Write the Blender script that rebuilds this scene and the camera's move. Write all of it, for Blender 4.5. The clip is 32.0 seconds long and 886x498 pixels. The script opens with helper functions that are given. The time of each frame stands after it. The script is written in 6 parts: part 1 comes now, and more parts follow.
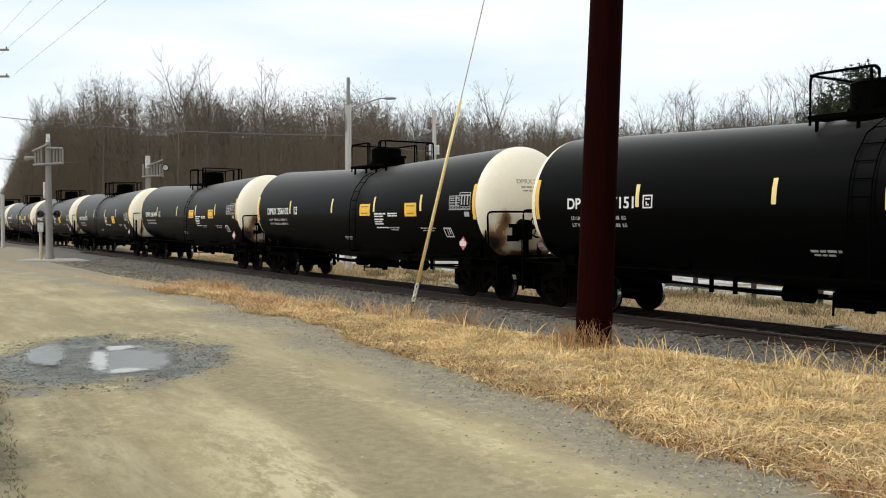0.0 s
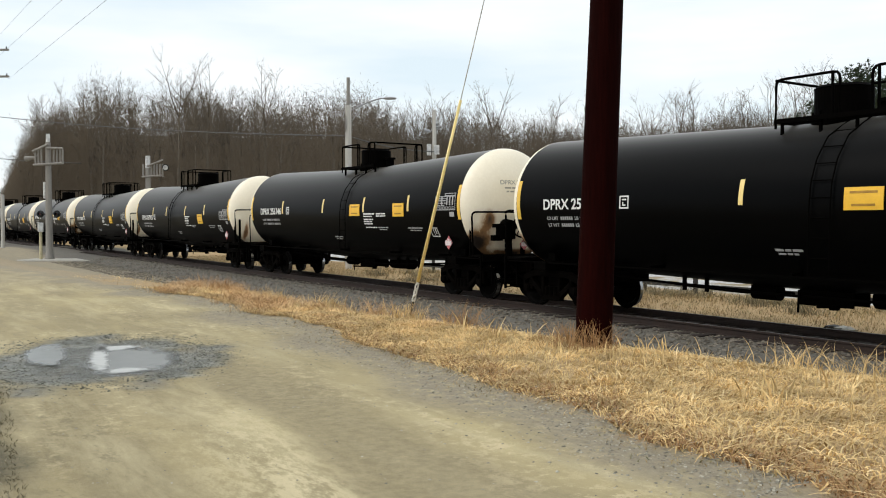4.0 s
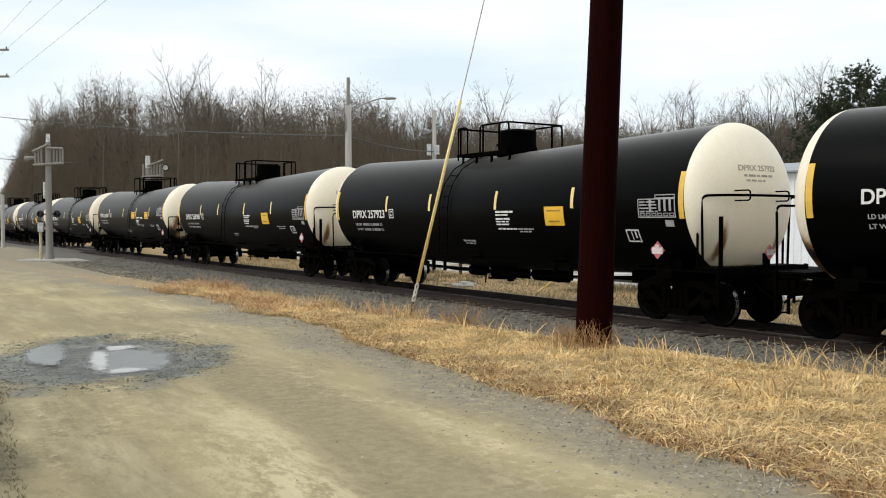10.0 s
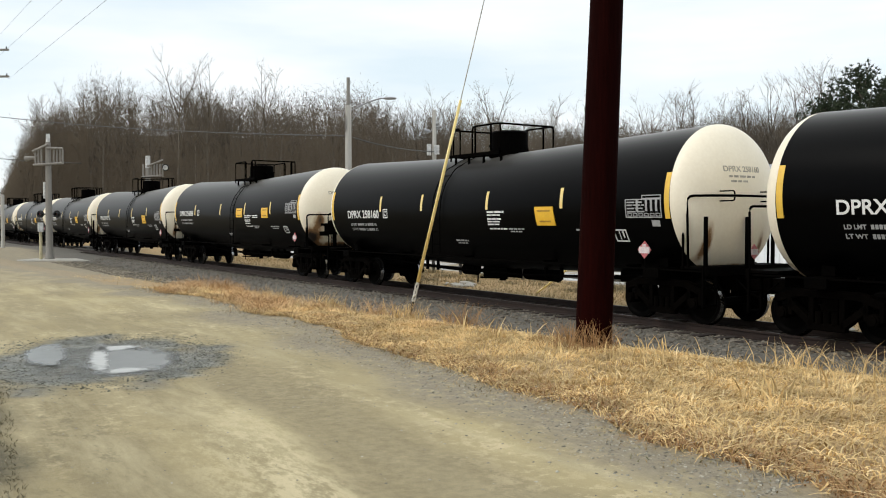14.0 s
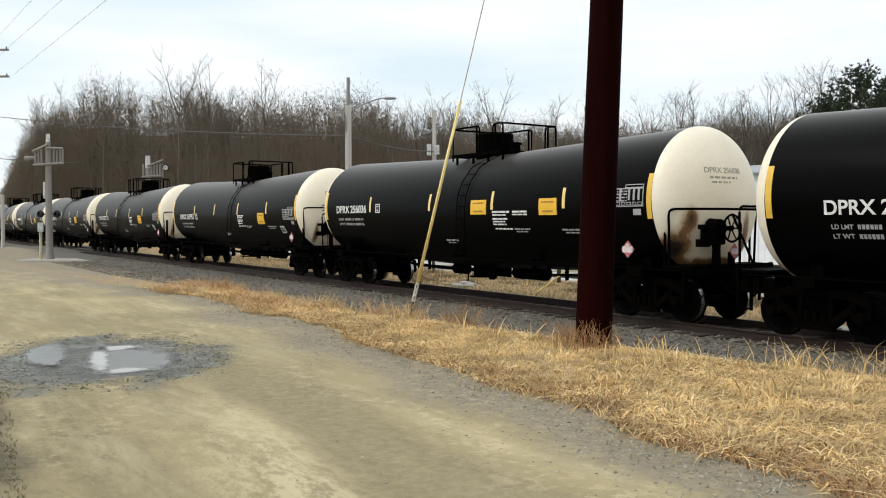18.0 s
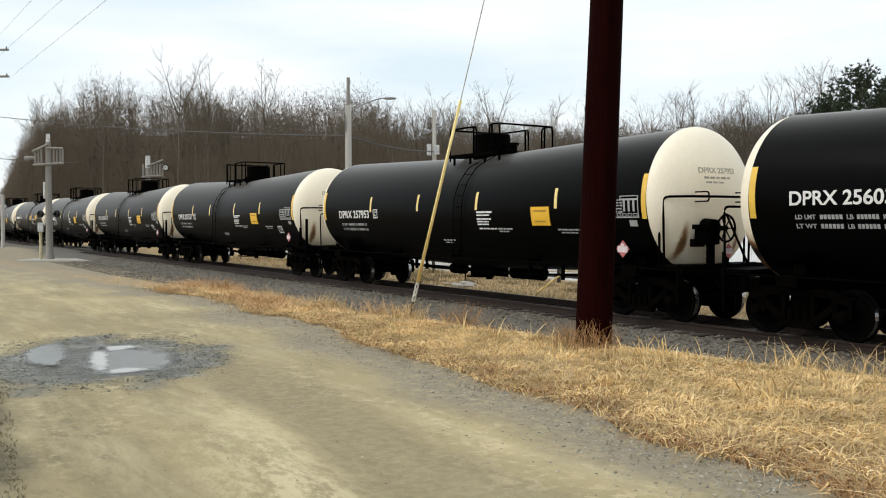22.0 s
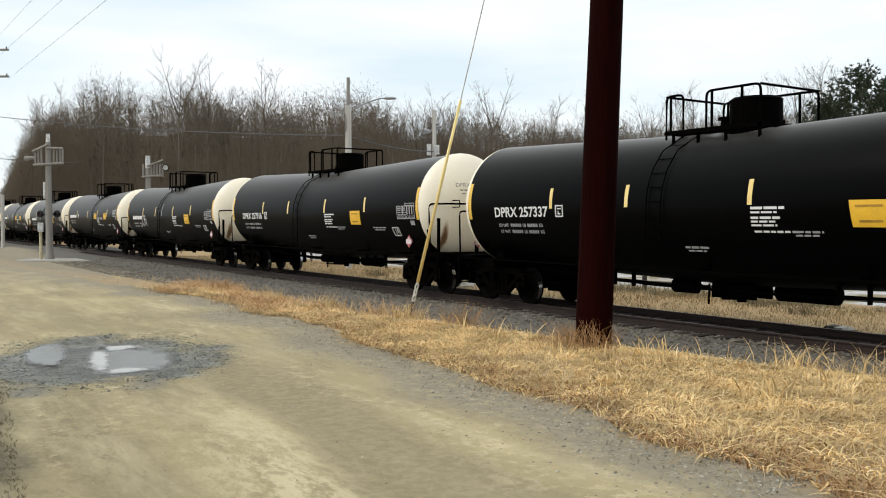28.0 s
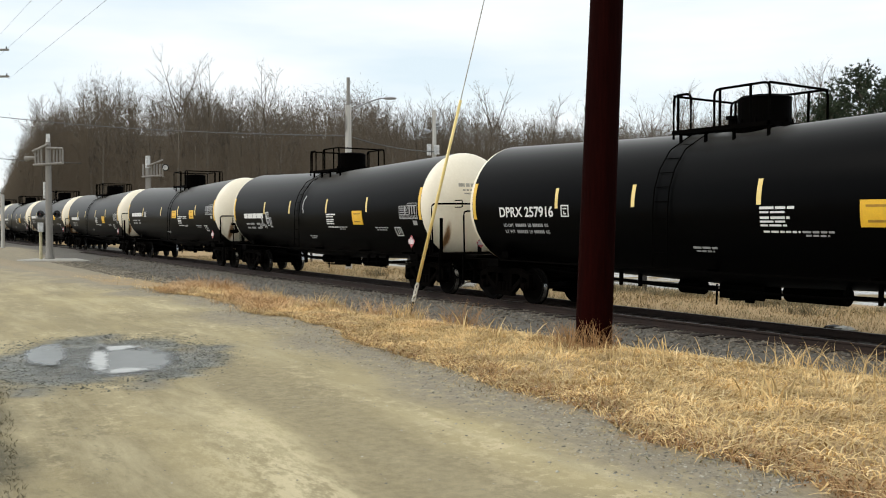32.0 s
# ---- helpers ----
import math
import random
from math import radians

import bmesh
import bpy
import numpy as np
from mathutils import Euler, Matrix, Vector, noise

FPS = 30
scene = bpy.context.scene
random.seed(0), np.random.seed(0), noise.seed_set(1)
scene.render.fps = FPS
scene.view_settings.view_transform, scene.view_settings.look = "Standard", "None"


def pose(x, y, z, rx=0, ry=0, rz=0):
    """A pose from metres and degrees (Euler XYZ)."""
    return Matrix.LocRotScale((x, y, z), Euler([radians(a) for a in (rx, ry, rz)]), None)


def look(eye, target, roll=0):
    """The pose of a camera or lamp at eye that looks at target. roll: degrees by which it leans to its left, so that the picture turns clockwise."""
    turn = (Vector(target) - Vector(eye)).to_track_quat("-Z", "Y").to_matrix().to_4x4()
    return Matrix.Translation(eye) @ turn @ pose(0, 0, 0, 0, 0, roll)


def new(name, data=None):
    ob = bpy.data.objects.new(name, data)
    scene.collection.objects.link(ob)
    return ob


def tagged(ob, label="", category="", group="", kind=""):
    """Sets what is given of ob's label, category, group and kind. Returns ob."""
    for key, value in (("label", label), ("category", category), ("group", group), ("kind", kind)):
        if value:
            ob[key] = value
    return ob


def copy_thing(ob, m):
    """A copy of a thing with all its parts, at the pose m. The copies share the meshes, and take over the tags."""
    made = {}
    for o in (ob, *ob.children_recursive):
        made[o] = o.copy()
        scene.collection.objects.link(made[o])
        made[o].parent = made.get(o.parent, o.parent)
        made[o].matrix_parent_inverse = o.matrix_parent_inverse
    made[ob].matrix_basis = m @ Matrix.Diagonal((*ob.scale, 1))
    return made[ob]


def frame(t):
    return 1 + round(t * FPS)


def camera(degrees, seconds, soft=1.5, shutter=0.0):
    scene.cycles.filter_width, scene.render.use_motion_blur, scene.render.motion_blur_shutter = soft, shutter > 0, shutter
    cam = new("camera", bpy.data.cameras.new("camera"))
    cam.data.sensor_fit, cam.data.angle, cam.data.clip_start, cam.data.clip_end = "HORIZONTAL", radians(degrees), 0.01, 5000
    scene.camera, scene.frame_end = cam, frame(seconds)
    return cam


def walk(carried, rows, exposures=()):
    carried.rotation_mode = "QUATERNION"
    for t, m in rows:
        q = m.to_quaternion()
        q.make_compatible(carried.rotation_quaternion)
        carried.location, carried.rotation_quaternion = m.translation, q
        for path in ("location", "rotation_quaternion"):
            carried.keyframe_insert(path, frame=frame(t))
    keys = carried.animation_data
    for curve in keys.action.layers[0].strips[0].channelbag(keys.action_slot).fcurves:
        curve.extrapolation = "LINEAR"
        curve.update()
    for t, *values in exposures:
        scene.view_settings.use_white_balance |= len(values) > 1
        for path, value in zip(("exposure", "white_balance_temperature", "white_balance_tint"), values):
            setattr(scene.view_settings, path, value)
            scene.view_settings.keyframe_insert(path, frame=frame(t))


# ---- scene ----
from functools import lru_cache

# World: the track runs along x at y = 0, rail tops at z = 0; the train goes towards +x.
cam = camera(53.19, 32.0, soft=1.05)
CAM_POSE = pose(0.0, -15.448, 2.135, 90 - 1.76, 0, 56.35)
walk(cam, [(0.0, CAM_POSE), (32.0, CAM_POSE)], exposures=[(0.0, 0.20), (32.0, 0.20)])

# ---- light: a bright overcast sky and a wide, weak sun ----
SUN_ELEVATION, SUN_TURN = 48.0, 200.0
world = bpy.data.worlds.new("overcast")
scene.world = world
world.use_nodes = True
wt = world.node_tree
wt.nodes.clear()
w_out = wt.nodes.new("ShaderNodeOutputWorld")
w_bg = wt.nodes.new("ShaderNodeBackground")
w_sky = wt.nodes.new("ShaderNodeTexSky")
w_sky.sky_type, w_sky.sun_disc = "NISHITA", False
w_sky.sun_elevation, w_sky.sun_rotation = radians(SUN_ELEVATION), radians(SUN_TURN)
w_tex = wt.nodes.new("ShaderNodeTexCoord")
w_map = wt.nodes.new("ShaderNodeMapping")
w_map.inputs["Scale"].default_value = (1.0, 1.0, 5.5)
w_noise = wt.nodes.new("ShaderNodeTexNoise")
w_noise.inputs["Scale"].default_value = 2.2
w_noise.inputs["Detail"].default_value = 5.0
w_noise.inputs["Roughness"].default_value = 0.5
w_ramp = wt.nodes.new("ShaderNodeValToRGB")
w_ramp.color_ramp.elements[0].position, w_ramp.color_ramp.elements[0].color = 0.34, (0.65, 0.745, 0.795, 1)
w_ramp.color_ramp.elements[1].position, w_ramp.color_ramp.elements[1].color = 0.62, (0.875, 0.893, 0.90, 1)
w_scale = wt.nodes.new("ShaderNodeMix")
w_scale.data_type = "RGBA"
w_scale.blend_type = "MIX"
w_scale.inputs[0].default_value = 0.985
wt.links.new(w_tex.outputs["Generated"], w_map.inputs["Vector"])
wt.links.new(w_map.outputs["Vector"], w_noise.inputs["Vector"])
wt.links.new(w_noise.outputs["Fac"], w_ramp.inputs["Fac"])
wt.links.new(w_sky.outputs["Color"], w_scale.inputs[6])
wt.links.new(w_ramp.outputs["Color"], w_scale.inputs[7])
wt.links.new(w_scale.outputs[2], w_bg.inputs["Color"])
w_bg.inputs["Strength"].default_value = 1.0
wt.links.new(w_bg.outputs["Background"], w_out.inputs["Surface"])

sun_data = bpy.data.lights.new("sun", "SUN")
sun_data.energy, sun_data.angle, sun_data.color = 1.45, radians(25), (1.0, 0.945, 0.87)
sun = new("sun", sun_data)
sun_dir = Vector((math.sin(radians(SUN_TURN)) * math.cos(radians(SUN_ELEVATION)), math.cos(radians(SUN_TURN)) * math.cos(radians(SUN_ELEVATION)), math.sin(radians(SUN_ELEVATION))))
sun.matrix_world = look(sun_dir * 80, (0, 0, 0))


# ---- materials ----
def material(name, base, rough=0.7, metal=0.0, second=None, scale=4.0, fine=40.0, amount=0.5, bump=0.15, bump_scale=60.0, spec=0.5, vary=0.0, stretch=(1, 1, 1)):
    """A surface with two scales of variation and a fine relief."""
    m = bpy.data.materials.new(name)
    m.use_nodes = True
    nt = m.node_tree
    b = nt.nodes["Principled BSDF"]
    b.inputs["Roughness"].default_value = rough
    b.inputs["Metallic"].default_value = metal
    b.inputs["Specular IOR Level"].default_value = spec
    tc = nt.nodes.new("ShaderNodeTexCoord")
    mp = nt.nodes.new("ShaderNodeMapping")
    mp.inputs["Scale"].default_value = stretch
    nt.links.new(tc.outputs["Object"], mp.inputs["Vector"])
    big = nt.nodes.new("ShaderNodeTexNoise")
    big.inputs["Scale"].default_value = scale
    big.inputs["Detail"].default_value = 6
    small = nt.nodes.new("ShaderNodeTexNoise")
    small.inputs["Scale"].default_value = fine
    small.inputs["Detail"].default_value = 4
    for n in (big, small):
        nt.links.new(mp.outputs["Vector"], n.inputs["Vector"])
    add = nt.nodes.new("ShaderNodeMath")
    add.operation = "MULTIPLY_ADD"
    add.inputs[1].default_value = 0.45
    nt.links.new(small.outputs["Fac"], add.inputs[0])
    half = nt.nodes.new("ShaderNodeMath")
    half.operation = "MULTIPLY"
    half.inputs[1].default_value = 0.6
    nt.links.new(big.outputs["Fac"], half.inputs[0])
    nt.links.new(half.outputs[0], add.inputs[2])
    ramp = nt.nodes.new("ShaderNodeMapRange")
    ramp.inputs["From Min"].default_value, ramp.inputs["From Max"].default_value = 0.38, 0.66
    nt.links.new(add.outputs[0], ramp.inputs["Value"])
    mix = nt.nodes.new("ShaderNodeMix")
    mix.data_type = "RGBA"
    dark = second or tuple(c * (1 - amount) for c in base)
    mix.inputs[6].default_value = (*dark, 1)
    mix.inputs[7].default_value = (*base, 1)
    nt.links.new(ramp.outputs[0], mix.inputs[0])
    last = mix.outputs[2]
    if vary:
        info = nt.nodes.new("ShaderNodeObjectInfo")
        hsv = nt.nodes.new("ShaderNodeHueSaturation")
        mr = nt.nodes.new("ShaderNodeMapRange")
        mr.inputs["To Min"].default_value, mr.inputs["To Max"].default_value = 1 - vary, 1 + vary
        nt.links.new(info.outputs["Random"], mr.inputs["Value"])
        nt.links.new(mr.outputs[0], hsv.inputs["Value"])
        nt.links.new(last, hsv.inputs["Color"])
        last = hsv.outputs["Color"]
    nt.links.new(last, b.inputs["Base Color"])
    if bump:
        bn = nt.nodes.new("ShaderNodeTexNoise")
        bn.inputs["Scale"].default_value = bump_scale
        bn.inputs["Detail"].default_value = 3
        nt.links.new(mp.outputs["Vector"], bn.inputs["Vector"])
        bm_ = nt.nodes.new("ShaderNodeBump")
        bm_.inputs["Strength"].default_value = bump
        bm_.inputs["Distance"].default_value = 0.02
        nt.links.new(bn.outputs["Fac"], bm_.inputs["Height"])
        nt.links.new(bm_.outputs["Normal"], b.inputs["Normal"])
    return m


def island_material(name, colours, rough=0.85, spec=0.3, clump=0.0):
    """Straw, stones and twigs: each island of the mesh takes its own shade from the list."""
    m = bpy.data.materials.new(name)
    m.use_nodes = True
    nt = m.node_tree
    b = nt.nodes["Principled BSDF"]
    b.inputs["Roughness"].default_value = rough
    b.inputs["Specular IOR Level"].default_value = spec
    g = nt.nodes.new("ShaderNodeNewGeometry")
    r = nt.nodes.new("ShaderNodeValToRGB")
    els = r.color_ramp.elements
    while len(els) < len(colours):
        els.new(0.5)
    for i, c in enumerate(colours):
        els[i].position, els[i].color = i / (len(colours) - 1), (*c, 1)
    nt.links.new(g.outputs["Random Per Island"], r.inputs["Fac"])
    if clump:
        tc = nt.nodes.new("ShaderNodeTexCoord")
        ns = nt.nodes.new("ShaderNodeTexNoise")
        ns.inputs["Scale"].default_value, ns.inputs["Detail"].default_value = 2.6, 5
        nt.links.new(tc.outputs["Object"], ns.inputs["Vector"])
        mr = nt.nodes.new("ShaderNodeMapRange")
        mr.inputs["From Min"].default_value, mr.inputs["From Max"].default_value = 0.36, 0.62
        mr.inputs["To Min"].default_value, mr.inputs["To Max"].default_value = 1 - 0.7 * clump, 1 + 0.4 * clump
        nt.links.new(ns.outputs["Fac"], mr.inputs["Value"])
        hsv = nt.nodes.new("ShaderNodeHueSaturation")
        nt.links.new(mr.outputs[0], hsv.inputs["Value"])
        nt.links.new(r.outputs["Color"], hsv.inputs["Color"])
        nt.links.new(hsv.outputs["Color"], b.inputs["Base Color"])
    else:
        nt.links.new(r.outputs["Color"], b.inputs["Base Color"])
    return m


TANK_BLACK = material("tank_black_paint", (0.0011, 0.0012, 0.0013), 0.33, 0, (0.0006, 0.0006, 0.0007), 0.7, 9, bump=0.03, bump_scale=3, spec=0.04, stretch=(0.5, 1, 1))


def paint_top_sheen(m, low, high, weight):
    """A pale sheen painted in for reflected sky, growing from height low to high."""
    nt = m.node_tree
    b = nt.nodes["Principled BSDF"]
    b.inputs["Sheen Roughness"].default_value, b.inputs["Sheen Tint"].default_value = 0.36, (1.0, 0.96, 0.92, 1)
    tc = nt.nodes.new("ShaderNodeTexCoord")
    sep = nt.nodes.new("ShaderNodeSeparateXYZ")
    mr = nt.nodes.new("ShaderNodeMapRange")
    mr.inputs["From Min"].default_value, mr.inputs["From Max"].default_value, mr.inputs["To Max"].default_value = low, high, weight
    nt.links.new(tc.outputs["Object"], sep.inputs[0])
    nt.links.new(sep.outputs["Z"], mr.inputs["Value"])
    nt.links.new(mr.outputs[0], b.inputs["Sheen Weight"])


# skylight on the tank's back, put into the paint by height
paint_top_sheen(TANK_BLACK, 2.6, 3.9, 0.50)
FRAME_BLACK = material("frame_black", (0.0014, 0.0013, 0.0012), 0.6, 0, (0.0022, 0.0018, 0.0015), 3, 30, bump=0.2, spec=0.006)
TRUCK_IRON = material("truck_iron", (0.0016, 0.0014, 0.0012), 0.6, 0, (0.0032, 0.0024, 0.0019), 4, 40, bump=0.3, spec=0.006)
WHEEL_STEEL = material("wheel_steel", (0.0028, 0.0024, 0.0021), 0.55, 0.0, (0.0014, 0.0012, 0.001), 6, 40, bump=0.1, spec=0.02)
TREAD_STEEL = material("tread_steel", (0.42, 0.42, 0.42), 0.25, 1.0, (0.3, 0.3, 0.3), 8, 60, bump=0.05)
HEAD_CREAM = material("head_cream_paint", (0.88, 0.80, 0.64), 0.45, 0, (0.82, 0.735, 0.575), 1.2, 14, bump=0.03, bump_scale=5)
REFLECT_YELLOW = material("reflector_yellow", (0.82, 0.52, 0.07), 0.35, 0, (0.72, 0.44, 0.06), 6, 60, bump=0.05)
REFLECT_PALE = material("reflector_pale", (0.88, 0.69, 0.28), 0.35, 0, (0.80, 0.58, 0.18), 6, 60, bump=0.05)
PLACARD_YELLOW = material("placard_yellow", (0.85, 0.50, 0.03), 0.45, 0, (0.75, 0.42, 0.03), 5, 40, bump=0.05)
PLACARD_INK = material("placard_ink", (0.52, 0.28, 0.03), 0.6)
LETTER_WHITE = material("letter_white", (0.80, 0.80, 0.78), 0.5, 0, (0.66, 0.66, 0.64), 10, 70, bump=0.0)
LETTER_GREY = material("letter_grey", (0.42, 0.42, 0.42), 0.55, 0, (0.30, 0.30, 0.30), 10, 70, bump=0.0)
HAZARD_RED = material("hazard_red", (0.62, 0.16, 0.17), 0.45)
FAINT_STENCIL = material("faint_stencil", (0.50, 0.46, 0.38), 0.6)
HAZARD_WHITE = material("hazard_white", (0.82, 0.70, 0.70), 0.45)
CREOSOTE = material("creosote_wood", (0.0125, 0.0015, 0.0011), 0.8, 0, (0.0055, 0.0007, 0.0005), 3, 30, bump=0.5, bump_scale=30, stretch=(1, 1, 0.08), spec=0.02)
GREY_WOOD = material("weathered_pole_wood", (0.30, 0.28, 0.25), 0.85, 0, (0.20, 0.185, 0.165), 3, 30, bump=0.3, stretch=(1, 1, 0.08))
PALE_POLE = material("pale_pole", (0.52, 0.50, 0.46), 0.7, 0, (0.40, 0.38, 0.34), 3, 30, bump=0.2, stretch=(1, 1, 0.1))
GALVANISED = material("galvanised_steel", (0.36, 0.365, 0.37), 0.5, 0.5, (0.26, 0.265, 0.27), 8, 50, bump=0.1)
GUY_YELLOW = material("guy_guard_yellow", (0.92, 0.75, 0.34), 0.4, 0, (0.84, 0.65, 0.22), 5, 40, bump=0.05)
WIRE_GREY = material("wire_grey", (0.12, 0.12, 0.12), 0.6, 0.4)
RAIL_RUST = material("rail_rust", (0.026, 0.013, 0.008), 0.8, 0.1, (0.014, 0.007, 0.005), 5, 50, bump=0.2)
RAIL_TOP = material("rail_polished", (0.05, 0.035, 0.026), 0.5, 0.3, (0.034, 0.022, 0.016), 5, 50, bump=0.05)
TIE_WOOD = material("tie_wood", (0.045, 0.030, 0.021), 0.9, 0, (0.022, 0.015, 0.011), 5, 40, bump=0.5, vary=0.3, stretch=(1, 0.15, 1))
FENCE_BLACK = material("fence_black", (0.025, 0.023, 0.021), 0.7)
SIDING_WHITE = material("siding_white", (0.80, 0.82, 0.83), 0.55, 0, (0.70, 0.72, 0.73), 1.5, 20, bump=0.05)
ROOF_GREY = material("roof_grey", (0.33, 0.34, 0.35), 0.6, 0, (0.25, 0.26, 0.27), 1.5, 20)
SIGNAL_BLACK = material("signal_black", (0.015, 0.015, 0.015), 0.5)
SIGNAL_LENS = material("signal_lens", (0.12, 0.012, 0.012), 0.2)
POST_YELLOW = material("post_yellow_white", (0.66, 0.58, 0.36), 0.55)
SIGN_WHITE = material("sign_white", (0.72, 0.72, 0.70), 0.5)
STRAW = island_material("dry_straw", [(0.52, 0.35, 0.148), (0.65, 0.46, 0.21), (0.72, 0.525, 0.245), (0.79, 0.595, 0.295), (0.58, 0.40, 0.172), (0.69, 0.49, 0.222), (0.84, 0.665, 0.37)], clump=0.5)
FIELD_STRAW = island_material("field_straw", [(0.20, 0.14, 0.066), (0.31, 0.22, 0.105), (0.40, 0.295, 0.15), (0.25, 0.175, 0.082), (0.50, 0.385, 0.22), (0.17, 0.165, 0.075), (0.43, 0.32, 0.165)], clump=0.75)
STRAW_RED = island_material("red_brown_weeds", [(0.22, 0.12, 0.05), (0.34, 0.19, 0.08), (0.44, 0.265, 0.12), (0.28, 0.155, 0.062)])
VERGE_WEEDS = island_material("verge_weeds", [(0.08, 0.068, 0.038), (0.15, 0.125, 0.072), (0.24, 0.205, 0.13), (0.11, 0.095, 0.052), (0.34, 0.295, 0.20)])
STRAW_ORANGE = island_material("orange_dead_grass", [(0.46, 0.275, 0.13), (0.58, 0.375, 0.19), (0.68, 0.465, 0.25), (0.52, 0.325, 0.155), (0.80, 0.60, 0.36)], clump=0.45)
BALLAST_STONES = island_material("ballast_stones", [(0.066, 0.056, 0.043), (0.112, 0.097, 0.076), (0.165, 0.145, 0.114), (0.25, 0.222, 0.18), (0.092, 0.079, 0.061)])
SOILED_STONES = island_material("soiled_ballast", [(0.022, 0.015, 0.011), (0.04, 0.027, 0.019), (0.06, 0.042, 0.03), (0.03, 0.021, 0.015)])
DARK_GRIT = island_material("wet_grit", [(0.06, 0.06, 0.048), (0.09, 0.09, 0.073), (0.14, 0.138, 0.112), (0.24, 0.235, 0.19), (0.075, 0.075, 0.06)])
GRIT = island_material("road_grit", [(0.14, 0.13, 0.105), (0.22, 0.20, 0.16), (0.32, 0.295, 0.235), (0.44, 0.41, 0.33), (0.17, 0.155, 0.122), (0.27, 0.25, 0.195)])
BARK = island_material("winter_bark", [(0.095, 0.079, 0.06), (0.125, 0.105, 0.082), (0.18, 0.158, 0.131), (0.108, 0.09, 0.069)], spec=0.0)
TWIGS = island_material("winter_twigs", [(0.125, 0.101, 0.078), (0.155, 0.13, 0.103), (0.185, 0.16, 0.132), (0.138, 0.113, 0.088)], spec=0.0)
NEEDLES = island_material("pine_needles", [(0.026, 0.038, 0.022), (0.04, 0.056, 0.03), (0.06, 0.078, 0.04)])
DEAD_LEAVES = island_material("dead_brush", [(0.125, 0.098, 0.071), (0.137, 0.111, 0.082), (0.147, 0.119, 0.088), (0.13, 0.104, 0.076)], spec=0.0)
WIRE_PALE = material("pale_guy_strand", (0.75, 0.74, 0.68), 0.5)


# ---- mesh helpers ----
def part(name, bm, mat, parent=None, label="", smooth=False):
    """Links a bmesh as one mesh object, under a thing or a part where one is given."""
    me = bpy.data.meshes.new(name)
    bm.to_mesh(me)
    bm.free()
    for m in (mat if isinstance(mat, (list, tuple)) else [mat]):
        me.materials.append(m)
    if smooth:
        me.shade_smooth()
    ob = new(name, me)
    if parent:
        ob.parent = parent
    if label:
        tagged(ob, label)
    return ob


def mesh_part(name, verts, faces, mat, parent=None, label="", smooth=False):
    me = bpy.data.meshes.new(name)
    me.from_pydata(verts, [], faces)
    me.materials.append(mat)
    if smooth:
        me.shade_smooth()
    ob = new(name, me)
    if parent:
        ob.parent = parent
    if label:
        tagged(ob, label)
    return ob


def same(name, ob, parent, m):
    """Another object on the mesh of ob."""
    o = new(name, ob.data)
    o.parent = parent
    o.matrix_basis = m
    return o


def box(bm, x0, x1, y0, y1, z0, z1, bevel=0.0):
    r = bmesh.ops.create_cube(bm, size=1.0)
    vs = r["verts"]
    for v in vs:
        v.co = Vector((x0 + (v.co.x + 0.5) * (x1 - x0), y0 + (v.co.y + 0.5) * (y1 - y0), z0 + (v.co.z + 0.5) * (z1 - z0)))
    if bevel:
        es = list({e for v in vs for e in v.link_edges})
        bmesh.ops.bevel(bm, geom=es, offset=bevel, segments=2, profile=0.5, affect="EDGES")
    return bm


def rod(bm, a, b, r, r2=None, seg=10, caps=True):
    a, b = Vector(a), Vector(b)
    d = b - a
    m = Matrix.Translation((a + b) / 2) @ d.to_track_quat("Z", "Y").to_matrix().to_4x4()
    bmesh.ops.create_cone(bm, cap_ends=caps, segments=seg, radius1=r, radius2=r if r2 is None else r2, depth=d.length, matrix=m)
    return bm


def pipe(bm, pts, r, seg=8):
    """A bent pipe through the points, its corners rounded."""
    pts = [Vector(p) for p in pts]
    path = [pts[0]]
    for i in range(1, len(pts) - 1):
        p, a, b = pts[i], pts[i - 1] - pts[i], pts[i + 1] - pts[i]
        c = min(a.length, b.length) * 0.3
        c = min(c, 5 * r)
        for k in range(4):
            t = k / 3
            path.append((1 - t) ** 2 * (p + a.normalized() * c) + 2 * t * (1 - t) * p + t * t * (p + b.normalized() * c))
    path.append(pts[-1])
    rings = []
    for i, p in enumerate(path):
        t = (path[min(i + 1, len(path) - 1)] - path[max(i - 1, 0)]).normalized()
        q = t.to_track_quat("Z", "Y")
        rings.append([bm.verts.new(p + q @ Vector((r * math.cos(2 * math.pi * k / seg), r * math.sin(2 * math.pi * k / seg), 0))) for k in range(seg)])
    for a, b in zip(rings, rings[1:]):
        for k in range(seg):
            bm.faces.new((a[k], a[(k + 1) % seg], b[(k + 1) % seg], b[k]))
    bm.faces.new(rings[0][::-1])
    bm.faces.new(rings[-1])
    return bm


def B():
    return bmesh.new()


# ---- the lie of the land ----
def smoothstep(a, b, v):
    t = np.clip((np.asarray(v, float) - a) / (b - a), 0, 1)
    return t * t * (3 - 2 * t)


def wave(x, y, s, seed):
    """Smooth pseudo-random relief from a few sines, about -1 to 1."""
    rs = np.random.RandomState(seed)
    out = np.zeros_like(np.asarray(x, float))
    for k in range(6):
        a = rs.uniform(0, 2 * np.pi)
        f = s * rs.uniform(0.6, 1.8)
        out = out + np.sin(f * (x * np.cos(a) + y * np.sin(a)) + rs.uniform(0, 6.28))
    return out / 3.2


